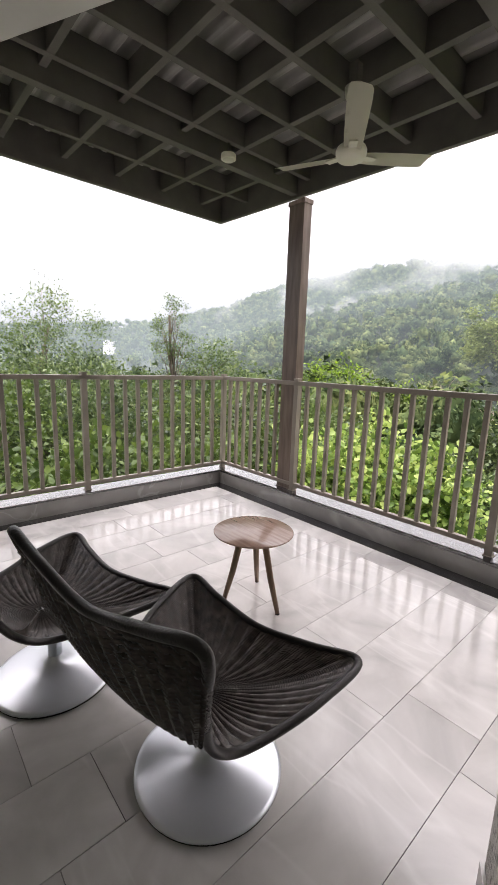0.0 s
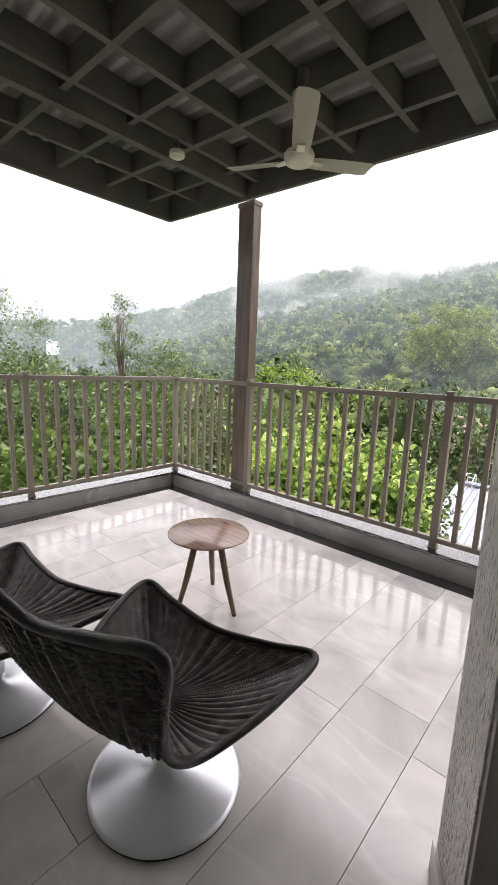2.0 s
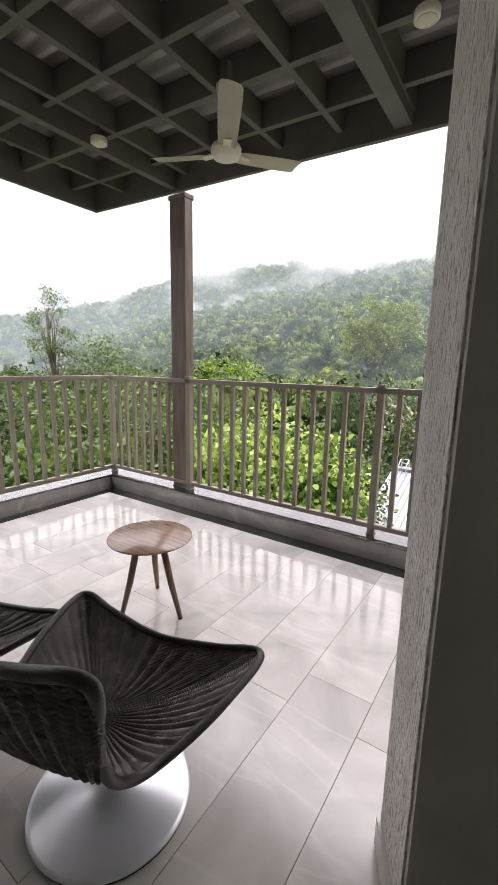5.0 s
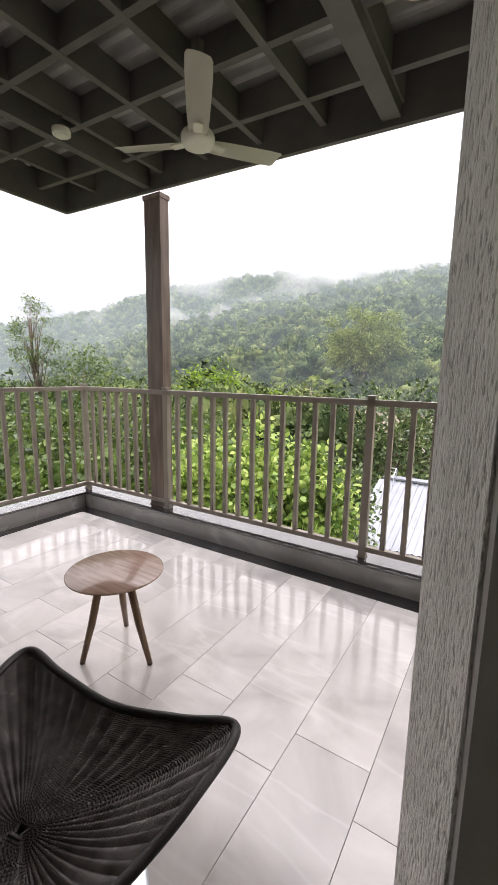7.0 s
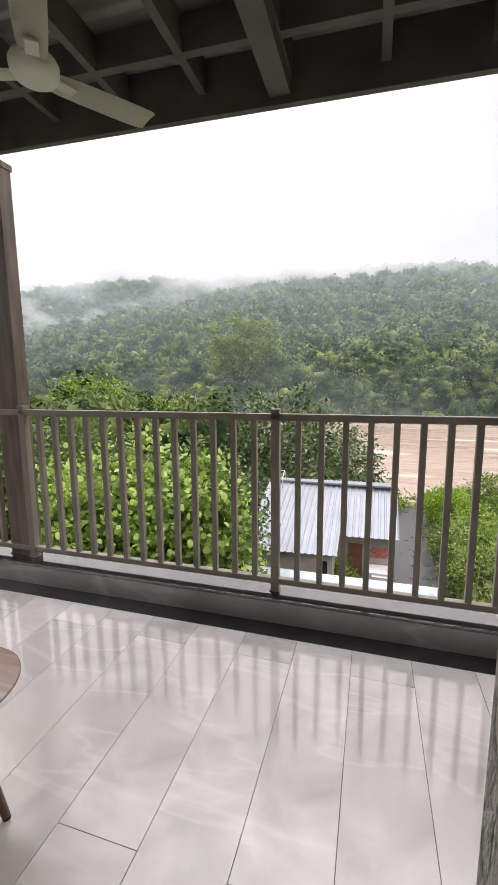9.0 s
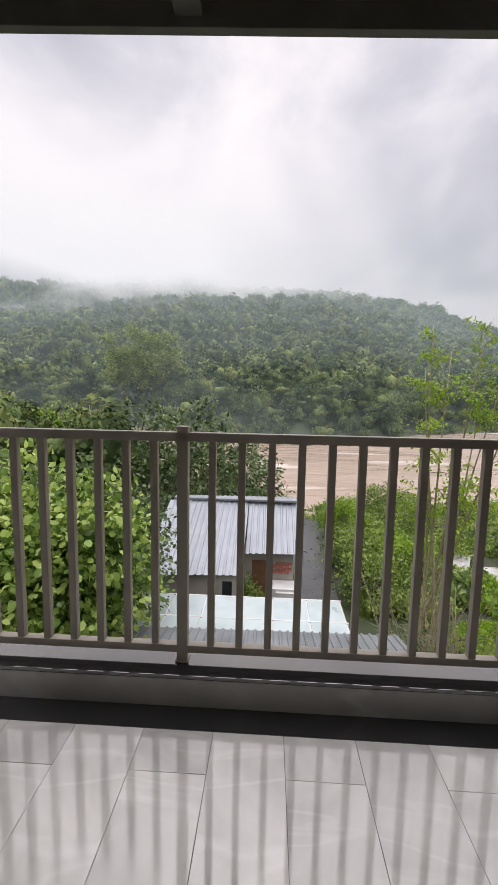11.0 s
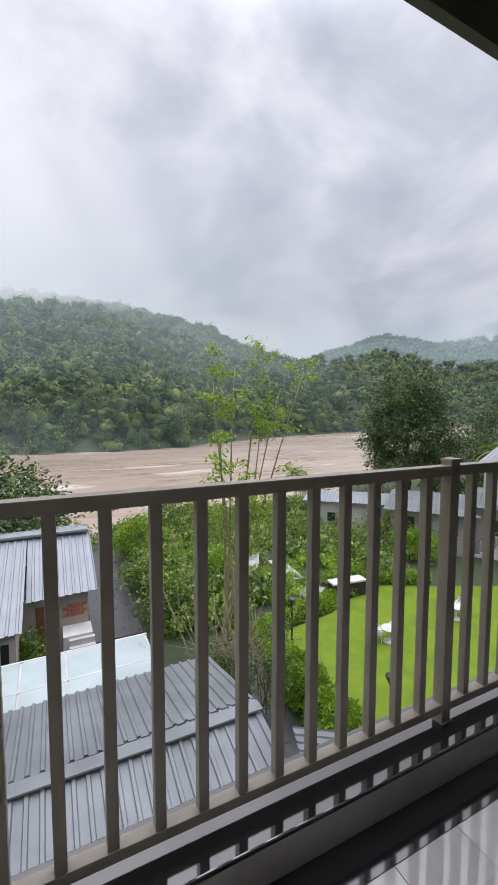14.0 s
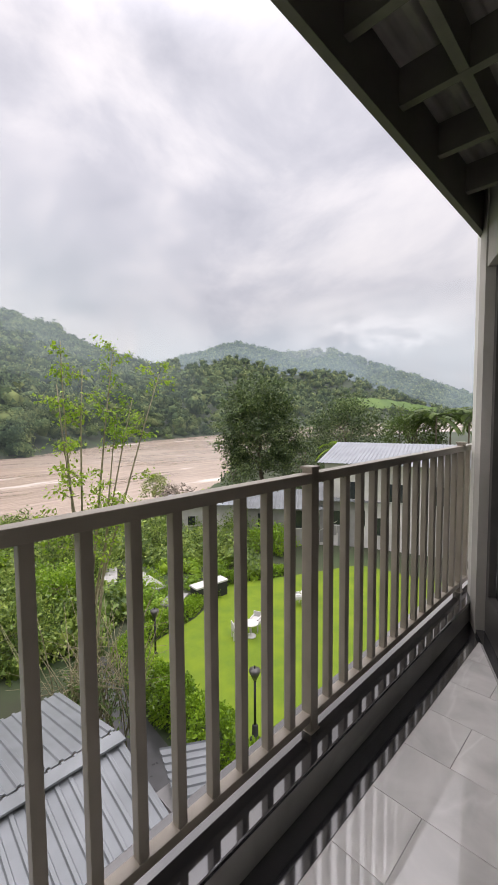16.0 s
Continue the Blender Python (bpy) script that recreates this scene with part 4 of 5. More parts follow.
tree("dark green tree beside the river", polar(3.5, 31), 7, -5.8, (2.6, 2.4, 3.0), 0.34, M_DARKLEAF, 130, 28, 0.5, 62, 0.2)
tree("round dark green tree with a domed crown", polar(76.5, 19), 9, -1.9, (3.7, 3.6, 4.0), 0.17, M_DARKLEAF, 240, 80, 0.42, 63, 0.2)
tree("tall airy light green tree with open branches", polar(78.5, 24), 12, 1.2, (3.4, 3.4, 4.2), 0.12, M_MIDLEAF, 110, 100, 0.36, 64, 0.18, 0.5, False, None, "tree", 0.45)
tree("thin tall tree with a sparse feathery crown", polar(61.2, 46), 16, 4.6, (2.3, 2.3, 4.3), 0.22, M_MIDLEAF, 44, 60, 0.36, 65, 0.26, 0.5, False, None, "tree", 0.5, "", -0.9, 24)
tree("light green round-topped tree in the valley", polar(55.5, 48), 10, -0.6, (4.2, 4.2, 4.4), 0.32, M_MIDLEAF, 140, 28, 0.8, 66, 0.25)
tree("yellow-green flat-topped tree in the valley", polar(38.3, 44), 10, -0.9, (3.6, 3.4, 2.6), 0.42, M_HEDGELEAF, 130, 18, 0.8, 67, 0.25)
tree("yellow-green flat-topped tree in the valley", polar(29.3, 46), 9, -2.8, (3.2, 3.0, 2.6), 0.42, M_HEDGELEAF, 90, 18, 0.7, 68, 0.22)
tree("huge spreading olive green tree on the far bank", polar(17.2, 152), 30, 11.0, (13.2, 12.0, 12.2), 0.95, M_OLIVELEAF, 90, 200, 1.5, 69, 1.0, 0.55, False, None, "tree", 0.6, "", -0.6, 26)
tree("leafless grey brush tree", polar(24.5, 60), 8, -1.6, (3.6, 3.0, 2.8), 0.3, M_TWIG, 60, 5, 0.8, 70, 0.2, 0.15, False, M_TWIG, "tree", 0.4, "", -0.5, 50)
tree("large dark glossy-leaved tree by the river", polar(-46.8, 42), 12, -0.7, (4.0, 3.8, 5.9), 0.27, M_DARKLEAF, 300, 90, 0.45, 71, 0.28, 0.55, False, None, "tree", 0.55, "", -0.8)
tree("dark bushy tree beside the large one", polar(-53, 41), 9, -3.8, (3.0, 3.0, 4.0), 0.24, M_DARKLEAF, 130, 55, 0.5, 72, 0.2)
tree("dense green tree by the river", polar(-58.5, 46), 10, -0.7, (3.7, 3.5, 4.0), 0.26, M_DARKLEAF, 170, 70, 0.6, 73, 0.25)
tree("dense green tree by the river", polar(-67, 60), 10, -1.6, (4.0, 4.0, 3.8), 0.3, M_MIDLEAF, 130, 50, 0.6, 74, 0.25)
tree("slim leaning tree by the bank", polar(-43.4, 46), 6, -5.0, (1.4, 1.4, 1.4), 0.35, M_DARKLEAF, 30, 16, 0.4, 75, 0.14)
for k, (h, r, top, rx) in enumerate(((-16, 30, -5.0, 1.8), (-19, 26, -4.9, 1.9), (-10.5, 25, -5.2, 1.5), (-13, 20, -5.2, 1.7), (-15, 16.5, -5.3, 1.4), (-19, 20, -5.3, 1.5), (-28, 30, -6.0, 1.6), (-33, 27, -5.7, 1.8), (-37, 29, -5.6, 1.9), (-40, 25, -5.7, 1.5), (-44, 27, -5.4, 1.8), (-48, 25.5, -5.6, 1.5), (-24, 23, -5.8, 1.3), (-42, 33, -5.3, 2.0))):
    tree("rounded green garden shrub", polar(h, r), 2, top - 0.95, (rx, rx, 1.2), 0.16, M_HEDGELEAF if k % 3 == 2 else M_GARDEN, 80, 44, 0.26, 80 + k, 0.06, 0.55, False, None, "shrub", 0.6, "garden shrubs", -0.5)
tree("small round bush standing in the river shallows", polar(-32.5, 50), 3, -7.0, (1.5, 1.4, 1.5), 0.22, M_LIGHTLEAF, 60, 26, 0.3, 101, 0.06, 0.5, False, None, "shrub")
tree("dark reddish bush by the bank", polar(-35.5, 44), 3, -7.0, (1.8, 1.6, 1.4), 0.22, M_BARK, 60, 20, 0.3, 102, 0.06, 0.5, False, None, "shrub")


tree("dense green bush in the corner beside the house door", (2.72, 11.55), 2, -5.75, (0.42, 0.42, 1.15), 0.10, M_GARDEN, 70, 40, 0.13, 103, 0.05, 0.55, False, None, "shrub")


# palms
def palm(label, at, height, frond, count, seed, material, dry=0):
    rng = np.random.default_rng(seed)
    gz = float(land(*at))
    ob = thing("palm_tree", label, "palm", (*at, gz), 0, "palms")
    bm = bmesh.new()
    tube(bm, [(0, 0, -0.2), (0.1, 0.05, height * 0.5), (0.05, 0, height)], [0.16, 0.12, 0.1], 8)
    part("trunk", bm, M_BARK, ob)
    for k in range(count + dry):
        hanging = k >= count
        a = rng.uniform(0, 6.28)
        rise = -0.9 if hanging else rng.uniform(-0.15, 1.1)
        pos, out = [], []
        p, d = np.array([0.05, 0, height]), np.array([math.cos(a), math.sin(a), rise])
        for s in range(26):
            d = d / np.linalg.norm(d)
            p = p + d * frond / 26
            d = d + np.array([0, 0, -0.05])
            side = np.array([-d[1], d[0], 0])
            for g in (-1, 1):
                pos.append(p.copy())
                out.append(d * 0.7 + side * g * 1.2 + np.array([0, 0, -0.35]))
        pos, out = np.array(pos), unit(np.array(out))
        n = len(pos)
        s = frond * 0.26
        sd = unit(np.cross(out, np.array([0.1, 0.2, 1.0])))
        v = np.stack([pos, pos + out * s * 0.5 + sd * s * 0.09, pos + out * s, pos + out * s * 0.5 - sd * s * 0.09], 1).reshape(-1, 3)
        q = np.arange(n)[:, None] * 4
        f = np.concatenate([q + np.array([0, 1, 2]), q + np.array([0, 2, 3])], 0)
        fr = new("frond", raw_mesh("frond", v, f, M_PALMDRY if hanging else material))
        fr.parent = ob


for k, (h, r, z) in enumerate(((-67.5, 62, 8.2), (-69.8, 58, 9.0), (-71.5, 66, 8.6), (-73.5, 60, 8.8), (-75.5, 64, 9.2), (-65.5, 66, 7.6))):
    palm("tall coconut palm with arching fronds", polar(h, r), z - 0.8, 3.4, 15, 110 + k, M_MIDLEAF)
palm("slender palm with hanging dry orange fronds", polar(-57.2, 37), 5.6, 2.0, 10, 120, M_HEDGELEAF, 5)


# tall thin sapling group with bright feathery leaves beside the near roof
def sapling(label, at, stems, seed):
    rng = np.random.default_rng(seed)
    gz = float(land(*at))
    ob = thing("sapling", label, "tree", (*at, gz))
    bm, P, D = bmesh.new(), [], []
    for tops in stems:
        tip = Vector(tops) - Vector((*at, gz))
        base = Vector((rng.normal(0, 0.25), rng.normal(0, 0.25), -0.1))
        pts = [base.lerp(tip, t) + Vector((0.35 * math.sin(3 * t + seed), 0.2 * math.sin(4 * t), 0)) * t * (1 - t) * 2 for t in np.linspace(0, 1, 9)]
        tube(bm, pts, [0.055 * (1 - 0.8 * t) for t in np.linspace(0, 1, 9)], 6)
        for k in range(12):
            t = rng.uniform(0.5, 1.0)
            s = base.lerp(tip, t)
            a = rng.uniform(0, 6.28)
            ln = rng.uniform(0.35, 1.0) * (1.2 - 0.6 * t)
            e = s + Vector((math.cos(a) * ln, math.sin(a) * ln, rng.uniform(0.0, 0.5)))
            tube(bm, [s, s.lerp(e, 0.5) + Vector((0, 0, 0.06)), e], [0.012, 0.009, 0.004], 4)
            for q in range(38):
                w = rng.uniform(0.35, 1.1)
                g = s.lerp(e, w) + Vector(rng.normal(0, 0.13, 3) * np.array([1, 1, 0.55]))
                P.append(g)
                D.append((math.cos(a), math.sin(a), -0.2))
    part("trunk", bm, M_TWIG, ob, "pale thin stems")
    rng2 = np.random.default_rng(seed + 1)
    v, f = leaf_arrays(np.array(P), np.array(D), 0.115, rng2, 0.3, 0.6)
    cr = new("crown", raw_mesh("crown", v, f, M_SAPLEAF))
    cr.parent = ob
    return ob


def ray_point(h, e, r):
    x, y = polar(h, r)
    return x, y, 1.52 + r * math.tan(radians(e))


SAP = polar(-21.6, 12.2)
sapling("tall thin sapling with feathery bright green leaves", SAP, [ray_point(-20.6, 9.2, 12.4), ray_point(-26.8, 8.6, 12.9), ray_point(-23, 6.0, 12.4), ray_point(-32.5, 5.6, 13.0), ray_point(-29.0, 2.4, 12.8), ray_point(-20.0, 4.0, 12.0), ray_point(-27.0, 0.4, 12.8)], 7)
shr = thing("bare_shrub", "tangle of bare pale branches beside the sapling", "shrub", (*polar(-24.5, 11.6), GROUND))
bm = bmesh.new()
rng = np.random.default_rng(9)
for k in range(60):
    a, ln = rng.uniform(0, 6.28), rng.uniform(1.5, 4.8)
    s = Vector((rng.normal(0, 0.5), rng.normal(0, 0.5), -0.1))
    e = s + Vector((math.cos(a) * ln * 0.33, math.sin(a) * ln * 0.33, ln * 0.9))
    mid = s.lerp(e, 0.55) + Vector((0, 0, 0.25))
    tube(bm, [s, mid, e], [0.018, 0.012, 0.004], 4)
    for q in range(2):
        g = mid + Vector((rng.normal(0, 0.6), rng.normal(0, 0.6), rng.uniform(0.1, 0.8)))
        tube(bm, [mid, g], [0.008, 0.003], 4)
part("branch", bm, M_TWIG, shr)
p_, d_, c_ = clump_points((0, 0, 1.0), (1.3, 1.3, 1.1), 60, 18, 0.25, rng, 0.4, -0.6)
v, f = leaf_arrays(p_, d_, 0.13, rng, 0.3, 0.5)
cr = new("leaves", raw_mesh("leaves", v, f, M_MIDLEAF))
cr.parent = shr

# ---- woods: too many crowns to count ----
rng = np.random.default_rng(3)


def crown_template(seed, leaves, leaf, sub, clumps, spread, core):
    """A crown one metre in radius: a dark core and tufts of single leaves turned every way."""
    g = np.random.default_rng(seed)
    bm = bmesh.new()
    bmesh.ops.create_icosphere(bm, subdivisions=sub, radius=1)
    v = np.array([q.co[:] for q in bm.verts])
    f = np.array([[q.index for q in t.verts] for t in bm.faces])
    bm.free()
    ph = g.uniform(0, 6.28, 6)

    def lobes(d):
        return 1 + 0.24 * np.sin(3.6 * d[:, :1] + ph[0]) + 0.24 * np.sin(4.2 * d[:, 1:2] + ph[1]) + 0.2 * np.sin(4.8 * d[:, 2:] + ph[2])

    v = v * lobes(v) * np.array([1, 1, 0.85]) * core
    d = unit(g.normal(0, 1, (clumps * 3, 3)))
    d = d[d[:, 2] > -0.5][:clumps]
    c = d * lobes(d) * np.array([1, 1, 0.85]) * g.uniform(0.72, 1.0, (len(d), 1))
    pick = g.integers(0, len(d), leaves)
    p = c[pick] + g.normal(0, spread, (leaves, 3)) * np.array([1, 1, 0.7])
    nor = unit(d[pick] + g.normal(0, 0.42, (leaves, 3)) + np.array([0, 0, 0.35]))
    ax = unit(np.cross(nor, g.normal(0, 1, (leaves, 3))))
    sd = np.cross(nor, ax)
    s = (leaf * g.uniform(0.55, 1.35, leaves))[:, None]
    lv = np.stack([p - ax * s * 0.5, p + sd * s * 0.45 + ax * s * 0.3, p - sd * s * 0.3 + ax * s * 0.55], 1).reshape(-1, 3)
    lf = np.arange(leaves * 3).reshape(-1, 3)
    return np.concatenate([v, lv]), np.concatenate([f, lf + len(v)])


def scatter(name, label, xs, ys, rad, high, templates, material, seed):
    """Crowns on the ground at xs, ys, joined into one mesh."""
    g = np.random.default_rng(seed)
    zs = land(xs, ys)
    V, F, o = [], [], 0
    for x, y, z, r, h in zip(xs, ys, zs, rad, high):
        tv, tf = templates[g.integers(len(templates))]
        a = g.uniform(0, 6.28)
        c, s = math.cos(a), math.sin(a)
        st = g.uniform(0.8, 1.55)
        q = np.stack([tv[:, 0] * c - tv[:, 1] * s, tv[:, 0] * s + tv[:, 1] * c, tv[:, 2] * st], -1) * r + np.array([x, y, z + h])
        V.append(q)
        F.append(tf + o)
        o += len(tv)
    ob = new(name, raw_mesh(name, np.concatenate(V), np.concatenate(F), material))
    return tagged(ob, label, "forest", "", "stuff")


T_FAR = [crown_template(200 + k, 110, 0.34, 1, 12, 0.2, 0.72) for k in range(8)]
T_NEAR = [crown_template(230 + k, 900, 0.15, 2, 30, 0.17, 0.62) for k in range(6)]
T_LOW = [crown_template(260 + k, 340, 0.24, 1, 40, 0.16, 0.6) for k in range(6)]
n = 16500
h = rng.uniform(-86, 92, n)
rr = np.sqrt(rng.uniform(0, 1, n))
f_ = np.interp(h, TH, FAR)
far_end = np.where(h > -36, f_ + 268, 1040)
far_end = np.where(h > 57, 660, far_end)
r = np.sqrt(f_ ** 2 + rng.uniform(0, 1, n) * (far_end ** 2 - f_ ** 2))
cleared = (h < -57.5) & (h > -71) & (r > f_ + 50) & (r < f_ + 118)
keep = ~cleared & (rng.uniform(0, 1, n) < np.where(h > -36, 0.60, 0.62) * np.where(h > 57, 0.55, 1))
h, r, f_ = h[keep], r[keep], f_[keep]
near_row = r < f_ + 28
xs, ys = EX - r * np.sin(np.radians(h)), EY + r * np.cos(np.radians(h))
big = np.where(h > -36, 1.0, 1.5)
rad = rng.uniform(2.1, 4.9, len(h)) * big
scatter("forest", "misty green forest covering the far hills", xs[~near_row], ys[~near_row], rad[~near_row], rng.uniform(3, 8, (~near_row).sum()), T_FAR, M_FOREST, 11)
n = 560
h = rng.uniform(-60, 60, n)
f_ = np.interp(h, TH, FAR)
r = f_ + rng.uniform(-1, 30, n)
xs, ys = EX - r * np.sin(np.radians(h)), EY + r * np.cos(np.radians(h))
rad = rng.uniform(1.4, 3.0, n) * rng.choice([1.0, 1.0, 1.6], n)
scatter("riverside_woods", "dense green trees along the far river bank", xs, ys, rad, rng.uniform(1, 8, n) * np.clip((r - f_) / 10, 0.15, 1), T_NEAR, M_FOREST, 12)
# woods between the balcony and the river
n = 230
h = rng.uniform(20, 94, n)
n_ = np.interp(h, TH, NEAR)
r = 22 + rng.uniform(0, 1, n) ** 0.7 * (n_ + 8 - 22)
xs, ys = EX - r * np.sin(np.radians(h)), EY + r * np.cos(np.radians(h))
rad = rng.uniform(1.6, 3.0, n)
scatter("valley_woods", "green trees filling the slope down to the river", xs, ys, rad, rng.uniform(2.5, 5.4, n), T_NEAR, M_FOREST, 13)
n = 46
h = rng.uniform(-16, 22, n)
r = np.interp(h, TH, NEAR) - rng.uniform(0, 7, n)
keep = h > 6
h, r = h[keep], r[keep]
xs, ys = EX - r * np.sin(np.radians(h)), EY + r * np.cos(np.radians(h))
scatter("bank_bushes", "bushes along the near river bank", xs, ys, rng.uniform(1.0, 2.2, len(h)), rng.uniform(0.5, 2.2, len(h)), T_NEAR, M_FOREST, 14)
n = 60
h = rng.uniform(-46, -14, n)
r = np.interp(h, TH, NEAR) - rng.uniform(2, 6, n)
xs, ys = EX - r * np.sin(np.radians(h)), EY + r * np.cos(np.radians(h))
scatter("bank_grass", "low green growth along the near river bank", xs, ys, rng.uniform(0.4, 0.9, n), rng.uniform(0.0, 0.3, n), T_LOW, M_HEDGELEAF, 15)


# leafy ground cover in the garden
n = 520
xs, ys = rng.uniform(4.6, 27, n), rng.uniform(9.0, 34, n)
h = heading_of(xs, ys)
r = np.hypot(xs - EX, ys - EY)
keep = (r < np.interp(h, TH, NEAR) - 3) & ~((xs > 10.0) & (ys < 13.6)) & ~((xs < 10.4) & (ys < 13.2)) & ~((xs < 7.6) & (ys > 14) & (ys < 26)) & ~((xs > 20) & (ys < 20)) & ~((xs > 12.4) & (xs < 18) & (ys < 17)) & ~((xs > 12.0) & (xs < 15.3) & (ys < 19.6))
xs, ys = xs[keep], ys[keep]
scatter("garden_plants", "low leafy garden plants filling the beds", xs, ys, rng.uniform(0.35, 0.95, len(xs)), rng.uniform(0.05, 0.5, len(xs)), T_LOW, M_GARDEN, 16)
n = 70
xs, ys = rng.uniform(12, 18.5, n), rng.uniform(13.4, 18, n)
scatter("terrace_plants", "small bright plants between the garden walls", xs, ys, rng.uniform(0.2, 0.5, n), rng.uniform(0.05, 0.25, n), T_LOW, M_HEDGELEAF, 17)


# ---- mist and low cloud over the hills ----
def mist(name, label, r, h0, h1, z0, z1, material, fade):
    """A curved veil of cloud at the distance r between two headings; it thins out at its ends."""
    n = 60
    v, f, t = [], [], []
    for i in range(n + 1):
        k = i / n
        d = radians(h0 + (h1 - h0) * k)
        for z in np.linspace(z0, z1, 9):
            v.append((EX - r * math.sin(d), EY + r * math.cos(d), z))
            t.append(min(1.0, k / fade, (1 - k) / fade) * float(1 - smooth01((z - z0 - 0.4 * (z1 - z0)) / (0.6 * (z1 - z0)))))
    for i in range(n):
        for j in range(8):
            q = i * 9 + j
            f.append((q, q + 1, q + 10, q + 9))
    me = raw_mesh(name, v, f, material)
    at = me.attributes.new("thin", "FLOAT", "POINT")
    at.data.foreach_set("value", np.array(t, np.float32))
    ob = new(name, me)
    ob.visible_shadow = False
    return tagged(ob, label, "", "", "structure")


# emission colours of the veils: haze and cloud light glow instead of being lit
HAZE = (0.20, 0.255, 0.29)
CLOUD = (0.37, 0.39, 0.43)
mist("mist", "glowing veil of thin rain haze over the valley", 100, -95, 97, -12, 60, mist_mat("haze_near", 0.10, HAZE, -40, -20, 0.02, (0.2, 0.6)), 0.01)
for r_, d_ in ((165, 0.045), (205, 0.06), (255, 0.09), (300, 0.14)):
    mist("mist", "glowing veil of thin rain haze before the hills", r_, -40, 97, -12, 60 + 0.3 * r_, mist_mat("haze_mid", d_, HAZE, -40, -20, 0.012, (0.0, 0.5)), 0.15)
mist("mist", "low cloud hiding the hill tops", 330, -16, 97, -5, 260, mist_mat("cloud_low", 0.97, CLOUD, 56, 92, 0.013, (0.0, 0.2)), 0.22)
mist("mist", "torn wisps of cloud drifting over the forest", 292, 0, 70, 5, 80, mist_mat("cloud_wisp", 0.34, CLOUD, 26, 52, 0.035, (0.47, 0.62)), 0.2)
mist("mist", "glowing veil of thin haze before the distant hills", 700, -95, -30, -10, 200, mist_mat("haze_far", 0.40, (0.20, 0.265, 0.325), -60, -40, 0.008, (0.1, 0.6)), 0.02)
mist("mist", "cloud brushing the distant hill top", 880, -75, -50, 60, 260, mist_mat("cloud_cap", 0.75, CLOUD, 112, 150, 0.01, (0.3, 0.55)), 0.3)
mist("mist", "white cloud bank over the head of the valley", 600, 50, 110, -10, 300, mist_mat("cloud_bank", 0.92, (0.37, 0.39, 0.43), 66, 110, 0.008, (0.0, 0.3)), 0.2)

# bright cleared slope on the far hillside
sv, sf = [], []
for i in range(25):
    d = -57.8 - 13 * i / 24
    half = 20 * math.sin(math.pi * i / 24) ** 0.8 + 1
    for k in (-1, -0.4, 0.4, 1):
        r_ = float(np.interp(d, TH, FAR)) + 86 + half * k + 5 * math.sin(i * 1.7)
        x, y = polar(d, r_)
        sv.append((x, y, float(land(x, y)) + 7.0 + 3 * k))
for i in range(24):
    for k in range(3):
        q = i * 4 + k
        sf.append((q, q + 1, q + 5, q + 4))
tagged(new("field", raw_mesh("field", sv, sf, M_FIELD, True)), "cleared bright green slope on the far hillside", "", "", "structure")

# ---- houses, garden ----
def ribbed(bm, origin, along, down, length, depth, pitch, rise, flat=0.6, thick=0.02):
    """A folded metal sheet: ribs run down the slope, repeating along the eave."""
    o, u, d = Vector(origin), Vector(along).normalized(), Vector(down)
    nrm = u.cross(d.normalized())
    if nrm.z < 0:
        nrm = -nrm
    s, xs = 0.0, []
    while s < length:
        for k, h in ((0, 0), (flat, 0), (flat + 0.08, rise), (0.92, rise)):
            q = s + k * pitch
            if q <= length:
                xs.append((q, h))
        s += pitch
    xs.append((length, 0))
    rows = []
    for t in (0, depth):
        rows.append([bm.verts.new(o + u * q + d.normalized() * t + nrm * h) for q, h in xs])
    low = []
    for t in (0, depth):
        low.append([bm.verts.new(o + u * q + d.normalized() * t + nrm * (h - thick)) for q, h in xs])
    for i in range(len(xs) - 1):
        bm.faces.new((rows[0][i], rows[0][i + 1], rows[1][i + 1], rows[1][i]))
        bm.faces.new((low[0][i], low[1][i], low[1][i + 1], low[0][i + 1]))
        bm.faces.new((rows[1][i], rows[1][i + 1], low[1][i + 1], low[1][i]))
        bm.faces.new((rows[0][i], low[0][i], low[0][i + 1], rows[0][i + 1]))
    for q in (0, -1):
        bm.faces.new((rows[0][q], rows[1][q], low[1][q], low[0][q]))
    return bm


# the near low building with a grey ribbed gable roof
shed = thing("outbuilding", "low building with a grey ribbed metal gable roof below the balcony", "house", (0, 0.17, GROUND))
G7 = -GROUND
bm = bmesh.new()
ribbed(bm, (-5.0, 4.78, G7 - 3.5), (1, 0.02, 0), (0, 2.3, -0.5), 11.45, 2.36, 0.19, 0.03)
part("roof_slope", bm, M_GREYROOF, shed, "weathered grey ribbed metal sheet")
bm = bmesh.new()
ribbed(bm, (-5.0, 4.74, G7 - 3.5), (1, 0.02, 0), (0, -2.3, -0.6), 11.45, 2.5, 0.19, 0.03)
part("roof_slope", bm, M_GREYROOF, shed, "weathered grey ribbed metal sheet")
bm = box_bm((-5.0, 4.66, G7 - 3.50), (6.46, 4.90, G7 - 3.462), 0.01)
part("ridge_cap", bm, M_GREYROOF, shed, "flat grey ridge flashing")
part("barge_board", box_bm((6.40, 2.4, G7 - 4.16), (6.47, 7.05, G7 - 4.02), 0.004), M_METALROOF, shed)
part("wall", box_bm((-4.9, 2.7, 0.0), (6.3, 6.8, G7 - 4.05)), M_PLASTER, shed)
lean = thing("lean_to", "small lean-to with a grey ribbed metal roof", "roof", (0, 0, GROUND))
bm = bmesh.new()
ribbed(bm, (6.55, 3.4, G7 - 4.13), (0.35, 0.94, 0), (0.9, -0.3, -0.2), 1.65, 0.85, 0.17, 0.028)
